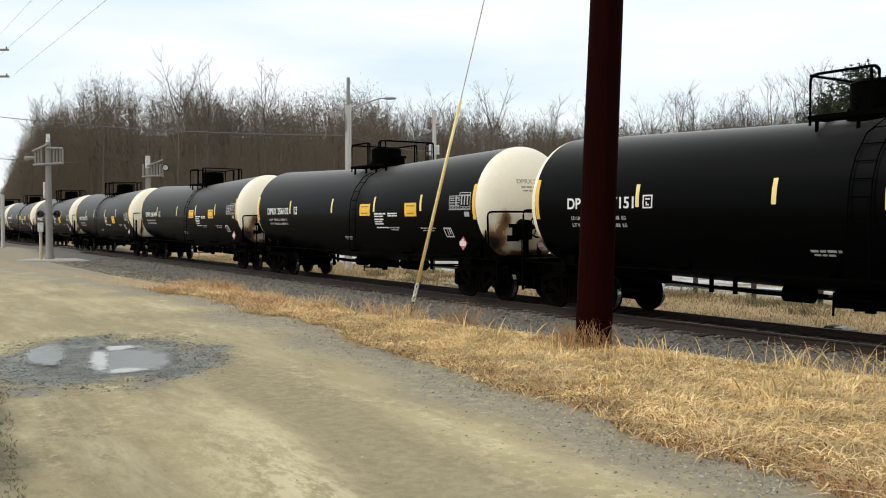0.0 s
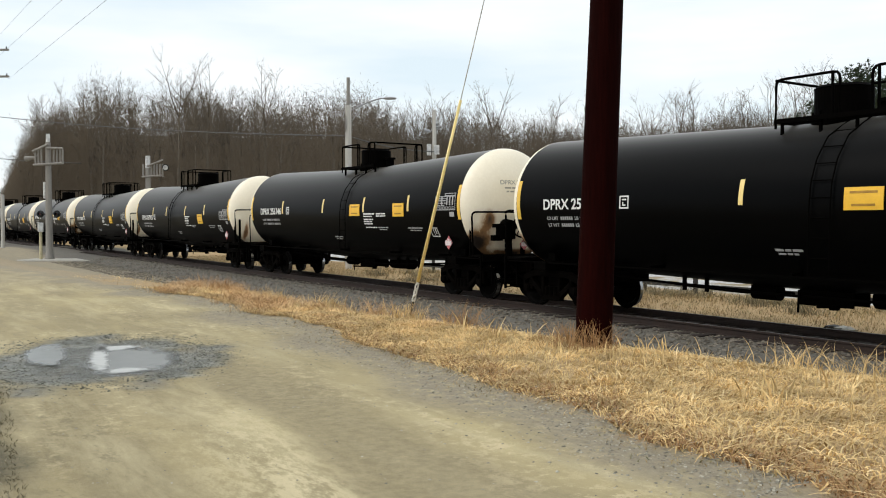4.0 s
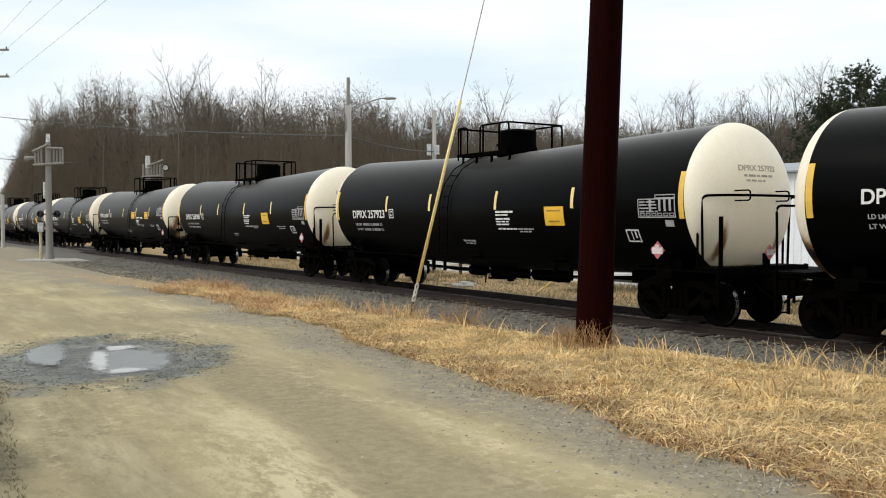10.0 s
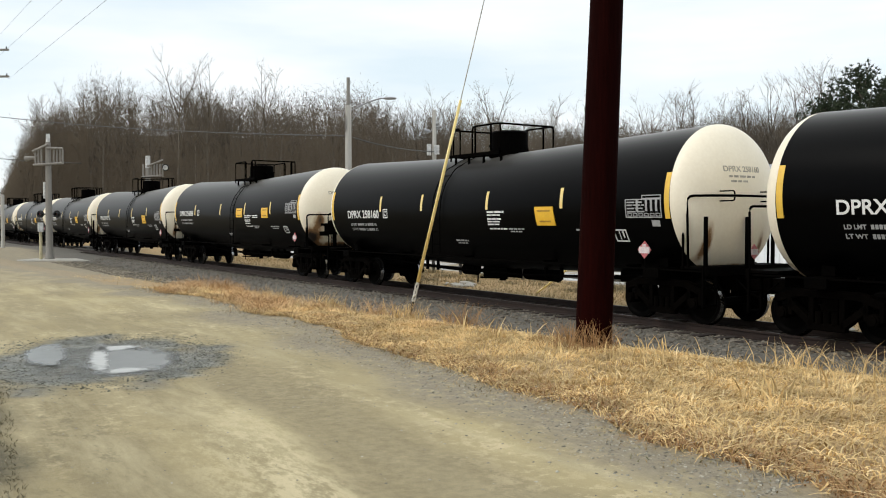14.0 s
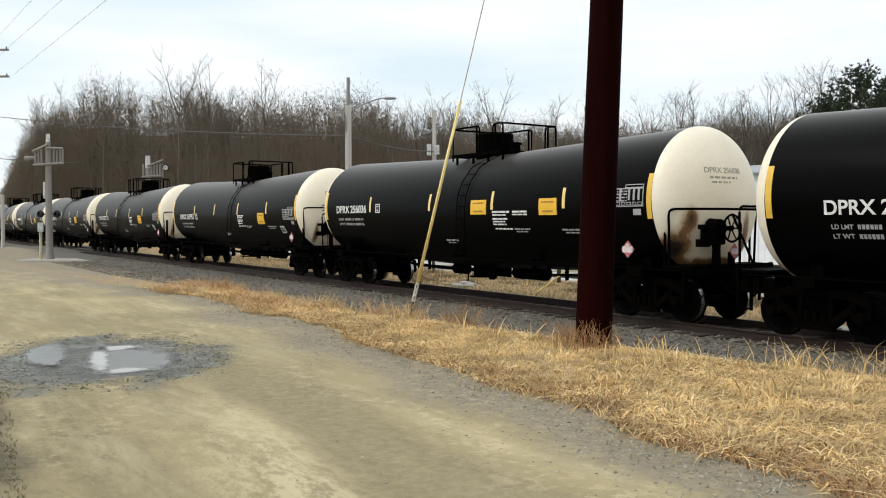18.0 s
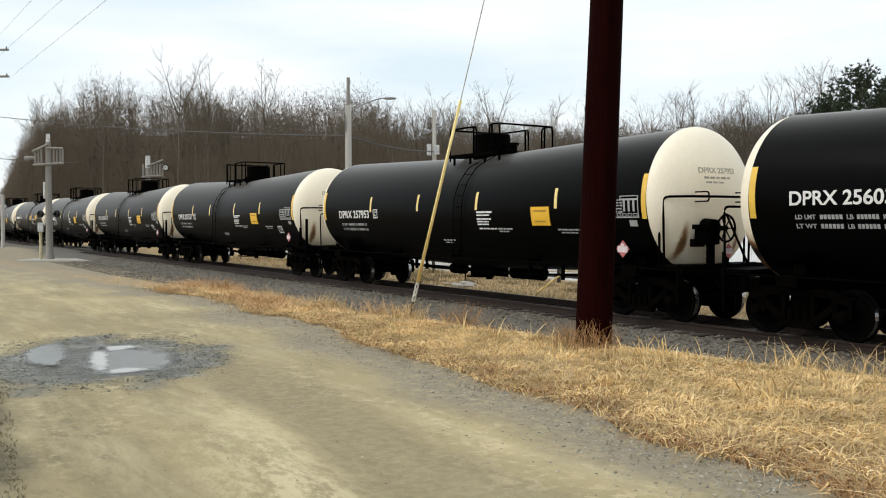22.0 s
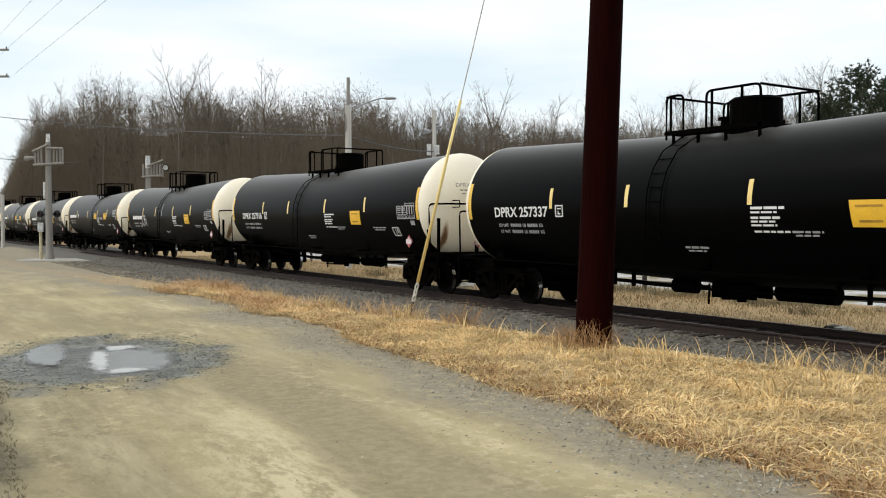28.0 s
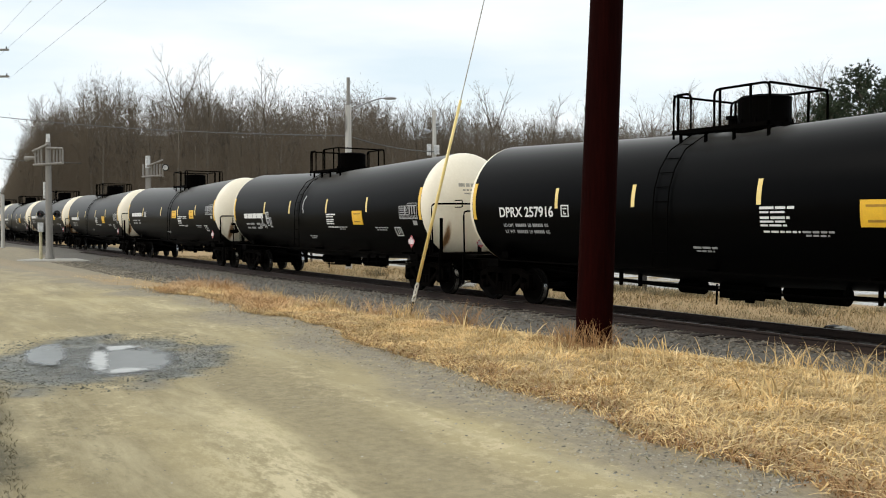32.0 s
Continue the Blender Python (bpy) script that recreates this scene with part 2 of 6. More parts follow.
CAM_XY = (0.0, -15.448)
PUDDLE = (-10.28, -13.22)
RIGHT, AWAY = Vector((0.554, 0.8325, 0)), Vector((-0.8325, 0.554, 0))
ACROSS, ALONG = Vector((0.2118, 0.9773, 0)), Vector((-0.9773, 0.2118, 0))


def puddle_axes(x, y):
    """Metres from the puddle's middle across and along the road's slope."""
    dx, dy = x - PUDDLE[0], y - PUDDLE[1]
    return dx * ACROSS.x + dy * ACROSS.y, dx * ALONG.x + dy * ALONG.y


def grass_top(x):
    """y at which the grass of the bank gives way to gravel."""
    x = np.asarray(x, float)
    return np.interp(-x, [4, 7, 10, 13, 17, 25, 31], [-5.6, -6.5, -7.2, -7.7, -8.0, -7.8, -7.5]) + 0.25 * wave(x, x * 0, 2.7, 15)



def ground_z(x, y):
    x, y = np.asarray(x, float), np.asarray(y, float)
    high = 0.63 * (1 - smoothstep(12, 58, -x) * 1.14)
    bank_top, bank_foot = np.interp(-x, [5.0, 12], [-7.6, -8.9]), np.interp(-x, [5.0, 12], [-4.2, -5.8])
    bank = np.clip((y - bank_top) / (bank_foot - bank_top), 0, 1)
    bank = bank * bank * (3 - 2 * bank)
    z = high * (1 - bank) + -0.42 * bank
    # ballast bed
    bed = smoothstep(-3.3, -1.9, y) * (1 - smoothstep(1.9, 3.3, y))
    z = z * (1 - bed) + -0.19 * bed
    # level crossing far along the track
    cross = smoothstep(70, 76, -x) * (1 - smoothstep(86, 92, -x)) * (1 - smoothstep(6, 14, np.abs(y)))
    z = z * (1 - cross) + -0.06 * cross
    # hillside under the wood
    dist = np.hypot(x - CAM_XY[0], y - CAM_XY[1])
    back = smoothstep(6, 30, y)
    dx, dy = x - CAM_XY[0], y - CAM_XY[1]
    ahead = np.maximum(dx * AWAY.x + dy * AWAY.y, 1.0)
    bearing = (dx * RIGHT.x + dy * RIGHT.y) / ahead
    rise = smoothstep(-0.475, -0.425, bearing) * (1 - 0.30 * smoothstep(-0.02, 0.14, bearing))
    z = z + back * rise * (smoothstep(108, 250, dist) * 25 + smoothstep(260, 900, dist) * 10)
    near = 1 - smoothstep(30, 80, dist)
    z = z + near * (1 - bed) * (0.018 * wave(x, y, 1.3, 3) + 0.008 * wave(x, y, 5.0, 4))
    # hollow of the puddle
    u, v = puddle_axes(x, y)
    z = z - 0.030 * np.exp(-((u / 1.2) ** 4 + (v / 1.7) ** 4))
    return z


def road_edge(x):
    """y of the seam between the dirt road and the grass bank."""
    x = np.asarray(x, float)
    return np.interp(-x, [-10, 3, 5.6, 8.7, 12, 15.7, 19, 24, 31, 60], [-11.6, -11.0, -10.5, -10.3, -9.75, -9.6, -9.6, -9.8, -9.8, -9.0]) + 0.18 * wave(x, x * 0, 2.1, 9)


def line_steps(stops):
    out = []
    for a, b, n in stops:
        out += list(np.linspace(a, b, n, endpoint=False))
    return out + [stops[-1][1]]


gx = np.array(line_steps([(-2500, -300, 14), (-300, -90, 42), (-90, -30, 80), (-30, 6, 170), (6, 60, 40), (60, 400, 20), (400, 2500, 8)]))
gy = np.array(line_steps([(-2500, -200, 10), (-200, -30, 20), (-30, -16.5, 28), (-16.5, -1.5, 110), (-1.5, 12, 40), (12, 60, 30), (60, 300, 48), (300, 2500, 14)]))
GX, GY = np.meshgrid(gx, gy, indexing="ij")
GZ = ground_z(GX, GY)
nx_, ny_ = GX.shape
idx = np.arange(nx_ * ny_).reshape(nx_, ny_)
quads = np.stack([idx[:-1, :-1], idx[1:, :-1], idx[1:, 1:], idx[:-1, 1:]], -1).reshape(-1, 4)
ground_mesh = bpy.data.meshes.new("ground")
ground_mesh.from_pydata(np.stack([GX, GY, GZ], -1).reshape(-1, 3).tolist(), [], quads.tolist())
ground_mesh.shade_smooth()
EDGE = road_edge(GX)
jitter = 0.25 * wave(GX, GY, 4.0, 21)
on_bank = smoothstep(-0.2, 0.2, GY - EDGE + jitter * 0.7) * (1 - smoothstep(-0.3, 0.3, GY - grass_top(GX) + jitter))
on_bank = on_bank * (1 - 0.75 * smoothstep(20, 30, -GX + jitter * 12))
bed_mask = smoothstep(-4.2, -3.2, GY + jitter) * (1 - smoothstep(2.6, 3.4, GY))
field = smoothstep(2.8, 3.6, GY + jitter)
yard = smoothstep(10.3, 10.8, GY) * (1 - smoothstep(60, 66, GY)) * smoothstep(-75, -70, GX)
pu, pv = puddle_axes(GX, GY)
ragged = 0.16 * wave(GX, GY, 6.0, 51) + 0.10 * wave(GX, GY, 14.0, 52)
wet_mask = 1 - smoothstep(0.80, 1.12, np.sqrt((pu / 1.32) ** 2 + (pv / 1.85) ** 2) + ragged)
verge_mask = (1 - smoothstep(-0.22, 0.14, GY + 0.108 * GX + 15.27 + jitter * 0.5)) * 0.92 * smoothstep(-9.6, -8.4, GX)
lane = GY + 0.108 * GX + 0.05 * wave(GX, GY, 1.6, 57)
ridge = np.exp(-((lane + 13.74) / 0.17) ** 2) + 0.6 * smoothstep(-14.6, -14.1, lane) * (1 - smoothstep(-13.95, -13.75, lane))
ridge = np.clip(ridge, 0, 1) * smoothstep(3.5, 9, 12.5 + GX)
trodden = smoothstep(-13.66, -13.5, lane) * (1 - smoothstep(-13.0, -12.3, lane)) * smoothstep(0, 5, 12.5 + GX)
wooded = smoothstep(8, 16, GY) * smoothstep(98, 108, np.hypot(GX - CAM_XY[0], GY - CAM_XY[1]))
shoulder = smoothstep(-1.15, -0.35, GY - EDGE + 0.35 * wave(GX, GY, 1.1, 33)) * (1 - smoothstep(-4.0, -3.2, GY))
for nm, arr in (("grassy", np.maximum(on_bank, field * (1 - yard))), ("stony", bed_mask), ("pale", yard), ("wet", wet_mask), ("gravelly", np.maximum(shoulder, 0.45 * smoothstep(19, 30, -GX))), ("verge", verge_mask), ("silt", ridge), ("trodden", trodden), ("litter", wooded)):
    at = ground_mesh.attributes.new(nm, "FLOAT", "POINT")
    at.data.foreach_set("value", arr.reshape(-1).astype(np.float32))


def ground_material():
    m = bpy.data.materials.new("ground")
    m.use_nodes = True
    nt = m.node_tree
    b = nt.nodes["Principled BSDF"]
    b.inputs["Specular IOR Level"].default_value = 0.3
    tc = nt.nodes.new("ShaderNodeTexCoord")

    def noise_node(scale, detail=6, rough=0.6, stretch=None):
        n = nt.nodes.new("ShaderNodeTexNoise")
        n.inputs["Scale"].default_value, n.inputs["Detail"].default_value, n.inputs["Roughness"].default_value = scale, detail, rough
        if stretch:
            mp = nt.nodes.new("ShaderNodeMapping")
            mp.inputs["Scale"].default_value = stretch[:3]
            mp.inputs["Rotation"].default_value = (0, 0, radians(stretch[3]))
            nt.links.new(tc.outputs["Object"], mp.inputs["Vector"])
            nt.links.new(mp.outputs["Vector"], n.inputs["Vector"])
        else:
            nt.links.new(tc.outputs["Object"], n.inputs["Vector"])
        return n.outputs["Fac"]

    def ramp(src, lo, hi):
        r = nt.nodes.new("ShaderNodeMapRange")
        r.inputs["From Min"].default_value, r.inputs["From Max"].default_value = lo, hi
        nt.links.new(src, r.inputs["Value"])
        return r.outputs[0]

    def mixed(fac, a, b_):
        x = nt.nodes.new("ShaderNodeMix")
        x.data_type = "RGBA"
        nt.links.new(fac, x.inputs[0])
        for s, v in ((6, a), (7, b_)):
            if isinstance(v, tuple):
                x.inputs[s].default_value = (*v, 1)
            else:
                nt.links.new(v, x.inputs[s])
        return x.outputs[2]

    def attribute(nm):
        a = nt.nodes.new("ShaderNodeAttribute")
        a.attribute_name = nm
        return a.outputs["Fac"]

    def times(a, k):
        x = nt.nodes.new("ShaderNodeMath")
        x.operation = "MULTIPLY"
        nt.links.new(a, x.inputs[0])
        if isinstance(k, float):
            x.inputs[1].default_value = k
        else:
            nt.links.new(k, x.inputs[1])
        return x.outputs[0]

    patch = ramp(noise_node(0.55, 5, 0.6, (0.6, 1.6, 1, 8)), 0.36, 0.64)
    grain = ramp(noise_node(38, 5, 0.7), 0.3, 0.7)
    speck = ramp(noise_node(11, 6, 0.7), 0.35, 0.68)
    ruts = ramp(noise_node(0.9, 4, 0.55, (0.10, 2.2, 1, 8)), 0.36, 0.66)
    dirt = mixed(patch, (0.242, 0.195, 0.105), (0.46, 0.378, 0.20))
    dirt = mixed(times(ruts, 0.7), dirt, (0.272, 0.226, 0.130))
    dirt = mixed(times(grain, 0.25), dirt, (0.20, 0.18, 0.125))
    pale_silt = ramp(noise_node(1.3, 8, 0.75, (0.28, 1.5, 1, 14)), 0.48, 0.68)
    dirt = mixed(times(pale_silt, 0.5), dirt, (0.56, 0.485, 0.305))
    dirt = mixed(times(speck, 0.22), dirt, (0.48, 0.405, 0.235))
    crumbs = times(ramp(noise_node(7.5, 10, 0.82), 0.515, 0.57), ramp(noise_node(0.75, 4, 0.6, (0.45, 1.1, 1, 20)), 0.46, 0.60))
    dirt = mixed(times(crumbs, 0.75), dirt, (0.60, 0.50, 0.31))
    damp = times(ramp(noise_node(5.0, 10, 0.8, (0.7, 1.2, 1, 8)), 0.52, 0.60), ramp(noise_node(0.8, 4, 0.6, (0.6, 1.3, 1, 40)), 0.50, 0.38))
    dirt = mixed(times(damp, 0.6), dirt, (0.17, 0.145, 0.085))
    dirt = mixed(times(attribute("trodden"), 0.75), dirt, mixed(speck, (0.21, 0.175, 0.105), (0.32, 0.265, 0.155)))
    flakes = ramp(noise_node(5.5, 10, 0.8, (0.6, 1.5, 1, 6)), 0.44, 0.56)
    dirt = mixed(times(times(attribute("silt"), flakes), 0.9), dirt, (0.66, 0.565, 0.355))
    gravel = mixed(speck, (0.165, 0.140, 0.100), (0.278, 0.238, 0.172))
    gravel = mixed(times(grain, 0.5), gravel, (0.365, 0.318, 0.226))
    gravel = mixed(ramp(noise_node(6.0, 10, 0.8), 0.50, 0.66), gravel, dirt)
    soil = mixed(speck, (0.22, 0.145, 0.07), (0.40, 0.28, 0.145))
    soil = mixed(times(grain, 0.6), soil, (0.50, 0.36, 0.19))
    stones = mixed(speck, (0.06, 0.055, 0.046), (0.13, 0.12, 0.102))
    stones = mixed(times(grain, 0.6), stones, (0.20, 0.187, 0.16))
    pale = mixed(speck, (0.30, 0.30, 0.29), (0.66, 0.67, 0.68))
    pale = mixed(ramp(noise_node(0.5, 6, 0.6), 0.45, 0.58), pale, (0.24, 0.19, 0.11))
    litter = mixed(speck, (0.10, 0.085, 0.058), (0.16, 0.138, 0.10))
    verge = mixed(speck, (0.06, 0.055, 0.035), (0.15, 0.13, 0.085))
    mud = mixed(speck, (0.050, 0.049, 0.036), (0.125, 0.121, 0.092))
    mud = mixed(times(ramp(noise_node(3.2, 8, 0.75), 0.50, 0.60), 0.8), mud, (0.25, 0.243, 0.195))
    mud = mixed(times(ramp(noise_node(1.7, 6, 0.7), 0.52, 0.60), 0.7), mud, (0.15, 0.125, 0.085))
    c = mixed(attribute("gravelly"), dirt, gravel)
    c = mixed(attribute("verge"), c, verge)
    c = mixed(attribute("wet"), c, mud)
    c = mixed(attribute("grassy"), c, soil)
    c = mixed(attribute("stony"), c, stones)
    c = mixed(attribute("pale"), c, pale)
    c = mixed(attribute("litter"), c, litter)
    nt.links.new(c, b.inputs["Base Color"])
    rr = nt.nodes.new("ShaderNodeMapRange")
    rr.inputs["To Min"].default_value, rr.inputs["To Max"].default_value = 0.95, 0.34
    nt.links.new(attribute("wet"), rr.inputs["Value"])
    nt.links.new(rr.outputs[0], b.inputs["Roughness"])
    bump = nt.nodes.new("ShaderNodeBump")
    bump.inputs["Strength"].default_value, bump.inputs["Distance"].default_value = 0.6, 0.03
    nt.links.new(noise_node(16, 8, 0.75), bump.inputs["Height"])
    nt.links.new(bump.outputs["Normal"], b.inputs["Normal"])
    return m


ground_mesh.materials.append(ground_material())
ground = tagged(new("ground", ground_mesh), "bare dirt road, dry grass banks, ballast and wooded hillside in one sheet", "ground", kind="structure")

# ---- railway track ----
def build_track():
    track = tagged(new("railway_track"), "single railway track of rusty rails on wooden ties", "railway track", kind="structure")
    prof = [(-0.07, -0.17), (0.07, -0.17), (0.07, -0.158), (0.012, -0.145), (0.012, -0.045), (0.036, -0.035), (0.036, -0.004), (0.028, 0.0), (-0.028, 0.0), (-0.036, -0.004), (-0.036, -0.035), (-0.012, -0.045), (-0.012, -0.145), (-0.07, -0.158)]
    for side in (-0.7535, 0.7535):
        vs, fs = [], []
        for x in (-420.0, 120.0):
            vs += [(x, side + a, b) for a, b in prof]
        n = len(prof)
        for k in range(n):
            fs.append((k, (k + 1) % n, n + (k + 1) % n, n + k))
        rail = mesh_part("rail", vs, fs, RAIL_RUST, track)
        rail.data.materials.append(RAIL_TOP)
        rail.data.polygons[7].material_index = 1
    bm = B()
    box(bm, -0.115, 0.115, -1.3, 1.3, -0.33, -0.165, 0.012)
    first = part("tie", bm, TIE_WOOD, track)
    first.location = (6.0, 0, 0)
    rs = random.Random(5)
    for i in range(1, 220):
        same("tie", first, track, pose(6.0 - i * 0.53, rs.uniform(-0.04, 0.04), rs.uniform(-0.012, 0.012), 0, 0, rs.uniform(-1.2, 1.2)))
    return track


build_track()


def stones(name, xs, ys, zs, sizes, mat, seed, label, cat):
    """Scattered angular stones, joined."""
    rs = np.random.RandomState(seed)
    base = np.array([(-1, -1, -0.5), (1, -1, -0.6), (1, 1, -0.5), (-1, 1, -0.6), (-0.7, -0.6, 0.6), (0.7, -0.7, 0.5), (0.6, 0.7, 0.7), (-0.6, 0.6, 0.5)], float) * 0.5
    quad = np.array([(4, 5, 6, 7), (0, 1, 5, 4), (1, 2, 6, 5), (2, 3, 7, 6), (3, 0, 4, 7)])
    n = len(xs)
    a = rs.uniform(0, 6.28, n)
    t = rs.uniform(-0.6, 0.6, n)
    v = base[None] * (1 + rs.uniform(-0.3, 0.3, (n, 8, 1))) * np.stack([sizes * rs.uniform(0.8, 1.5, n), sizes, sizes * rs.uniform(0.6, 1.0, n)], -1)[:, None]
    x, y, z = v[..., 0], v[..., 1], v[..., 2]
    x, z = x * np.cos(t)[:, None] + z * np.sin(t)[:, None], z * np.cos(t)[:, None] - x * np.sin(t)[:, None]
    x, y = x * np.cos(a)[:, None] - y * np.sin(a)[:, None], x * np.sin(a)[:, None] + y * np.cos(a)[:, None]
    v = np.stack([x + xs[:, None], y + ys[:, None], z + zs[:, None]], -1).reshape(-1, 3)
    f = (quad[None] + 8 * np.arange(n)[:, None, None]).reshape(-1, 4)
    ob = mesh_part(name, v.tolist(), f.tolist(), mat)
    return tagged(ob, label, cat, kind="stuff")


rs = np.random.RandomState(11)
n = 21000
bx = -2 - 58 * rs.uniform(0, 1, n) ** 1.5
by = rs.uniform(-5.2, -0.85, n)
bz = ground_z(bx, by) + rs.uniform(-0.005, 0.02, n)
stones("ballast", bx, by, bz, rs.uniform(0.025, 0.065, n), BALLAST_STONES, 12, "grey crushed-stone ballast beside the track", "ballast")
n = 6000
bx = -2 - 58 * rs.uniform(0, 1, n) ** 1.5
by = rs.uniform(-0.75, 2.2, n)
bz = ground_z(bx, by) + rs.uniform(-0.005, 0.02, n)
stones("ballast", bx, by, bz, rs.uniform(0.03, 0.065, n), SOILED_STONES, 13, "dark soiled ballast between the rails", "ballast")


# ---- tank cars ----
TANK_R, TANK_LOW, TANK_FALL, TANK_HALF, HEAD_DEPTH, CAR_LENGTH = 1.605, 2.405, 0.0265, 7.655, 0.68, 17.907
TRUCK_AT, AXLE_HALF, WHEEL_R = 6.97, 0.885, 0.457


def axis_z(x):
    """Height of the tank's axis: both halves fall slightly towards the bottom outlet in the middle."""
    return TANK_LOW + TANK_FALL * abs(x)


def on_tank(x, z, side=-1, lift=0.0):
    """A place on the tank's flank."""
    a = math.asin(max(-1, min(1, (z - axis_z(x)) / TANK_R)))
    r = TANK_R + lift
    return Vector((x, side * r * math.cos(a), axis_z(x) + r * math.sin(a)))


def patch(bm, x0, x1, z0, z1, lift=0.006, side=-1, n=6):
    """A thin plate that follows the curve of the tank."""
    grid = []
    for i in range(n + 1):
        z = z0 + (z1 - z0) * i / n
        grid.append([[bm.verts.new(on_tank(x, z, side, l)) for x in (x0, x1)] for l in (lift, -0.01)])
    for a, b in zip(grid, grid[1:]):
        bm.faces.new((a[0][0], a[0][1], b[0][1], b[0][0]))
        bm.faces.new((a[1][0], b[1][0], b[1][1], a[1][1]))
        bm.faces.new((a[0][0], b[0][0], b[1][0], a[1][0]))
        bm.faces.new((a[0][1], a[1][1], b[1][1], b[0][1]))
    bm.faces.new((grid[0][0][0], grid[0][1][0], grid[0][1][1], grid[0][0][1]))
    bm.faces.new((grid[-1][0][0], grid[-1][0][1], grid[-1][1][1], grid[-1][1][0]))
    return bm


def head_material(name, blots, soot):
    """Cream head paint with soot and rust: blots are (across, height, half width, half height, strength)."""
    m = HEAD_CREAM.copy()
    m.name = name
    nt = m.node_tree
    b = nt.nodes["Principled BSDF"]
    src = b.inputs["Base Color"].links[0].from_socket
    tc = nt.nodes.new("ShaderNodeTexCoord")
    sep = nt.nodes.new("ShaderNodeSeparateXYZ")
    nt.links.new(tc.outputs["Object"], sep.inputs[0])

    def op(o, a, b_=None):
        x = nt.nodes.new("ShaderNodeMath")
        x.operation = o
        for i, v in enumerate((a, b_)):
            if v is None:
                continue
            if isinstance(v, (int, float)):
                x.inputs[i].default_value = v
            else:
                nt.links.new(v, x.inputs[i])
        return x.outputs[0]

    def cloud(scale, tall):
        mp = nt.nodes.new("ShaderNodeMapping")
        mp.inputs["Scale"].default_value = (1, 1, tall)
        nt.links.new(tc.outputs["Object"], mp.inputs["Vector"])
        ns = nt.nodes.new("ShaderNodeTexNoise")
        ns.inputs["Scale"].default_value, ns.inputs["Detail"].default_value, ns.inputs["Roughness"].default_value = scale, 7, 0.65
        nt.links.new(mp.outputs["Vector"], ns.inputs["Vector"])
        return ns.outputs["Fac"]

    rough = op("MULTIPLY", op("SUBTRACT", cloud(3.2, 0.6), 0.5), 2.2)
    total = None
    for y, z, wy, wz, k in blots:
        u = op("DIVIDE", op("SUBTRACT", sep.outputs["Y"], y), wy)
        v = op("DIVIDE", op("SUBTRACT", sep.outputs["Z"], z), wz)
        d = op("ADD", op("MULTIPLY", u, u), op("MULTIPLY", v, v))
        g = op("MULTIPLY", op("POWER", 2.718, op("MULTIPLY", d, -1.0)), k)
        total = g if total is None else op("ADD", total, g)
    f = op("MULTIPLY", total, op("ADD", 0.9, rough))
    tint = nt.nodes.new("ShaderNodeValToRGB")
    els = tint.color_ramp.elements
    els.new(0.5)
    els[0].position, els[0].color = 0.0, (0.62, 0.42, 0.21, 1)
    els[1].position, els[1].color = 0.45, (0.24, 0.125, 0.05, 1)
    els[2].position, els[2].color = 0.95, (*soot, 1)
    nt.links.new(f, tint.inputs["Fac"])
    cover = nt.nodes.new("ShaderNodeMapRange")
    cover.inputs["From Min"].default_value, cover.inputs["From Max"].default_value = 0.10, 0.42
    nt.links.new(f, cover.inputs["Value"])
    mix = nt.nodes.new("ShaderNodeMix")
    mix.data_type = "RGBA"
    nt.links.new(cover.outputs[0], mix.inputs[0])
    nt.links.new(src, mix.inputs[6])
    nt.links.new(tint.outputs["Color"], mix.inputs[7])
    nt.links.new(mix.outputs[2], b.inputs["Base Color"])
    return m


HEAD_CLEANER = head_material("head_lightly_stained", [(-0.95, 1.70, 0.085, 0.34, 1.0), (0.62, 1.60, 0.10, 0.30, 0.6), (-0.1, 1.20, 1.1, 0.06, 0.55)], (0.085, 0.042, 0.02))
HEAD_STAINED = head_material("head_heavily_stained", [(-1.00, 2.18, 0.17, 0.26, 0.80), (-1.15, 1.56, 0.26, 0.36, 1.25), (0.72, 1.78, 0.14, 0.50, 0.95), (-0.1, 1.24, 1.0, 0.13, 0.9)], (0.018, 0.011, 0.008))


def tank_mesh():
    bm = B()
    seg = 72
    rings = []
    for x in (-TANK_HALF, -6.0, -4.0, -2.0, -0.25, 0.25, 2.0, 4.0, 6.0, TANK_HALF):
        ring = []
        for k in range(seg):
            dy, dz = TANK_R * math.cos(2 * math.pi * k / seg), TANK_R * math.sin(2 * math.pi * k / seg)
            tilt = -math.copysign(TANK_FALL, x) * dz if abs(x) > 1 else 0.0
            ring.append(bm.verts.new((x + tilt, dy, axis_z(x) + dz)))
        rings.append(ring)
    for a, b in zip(rings, rings[1:]):
        for k in range(seg):
            bm.faces.new((a[k], b[k], b[(k + 1) % seg], a[(k + 1) % seg]))
    return bm


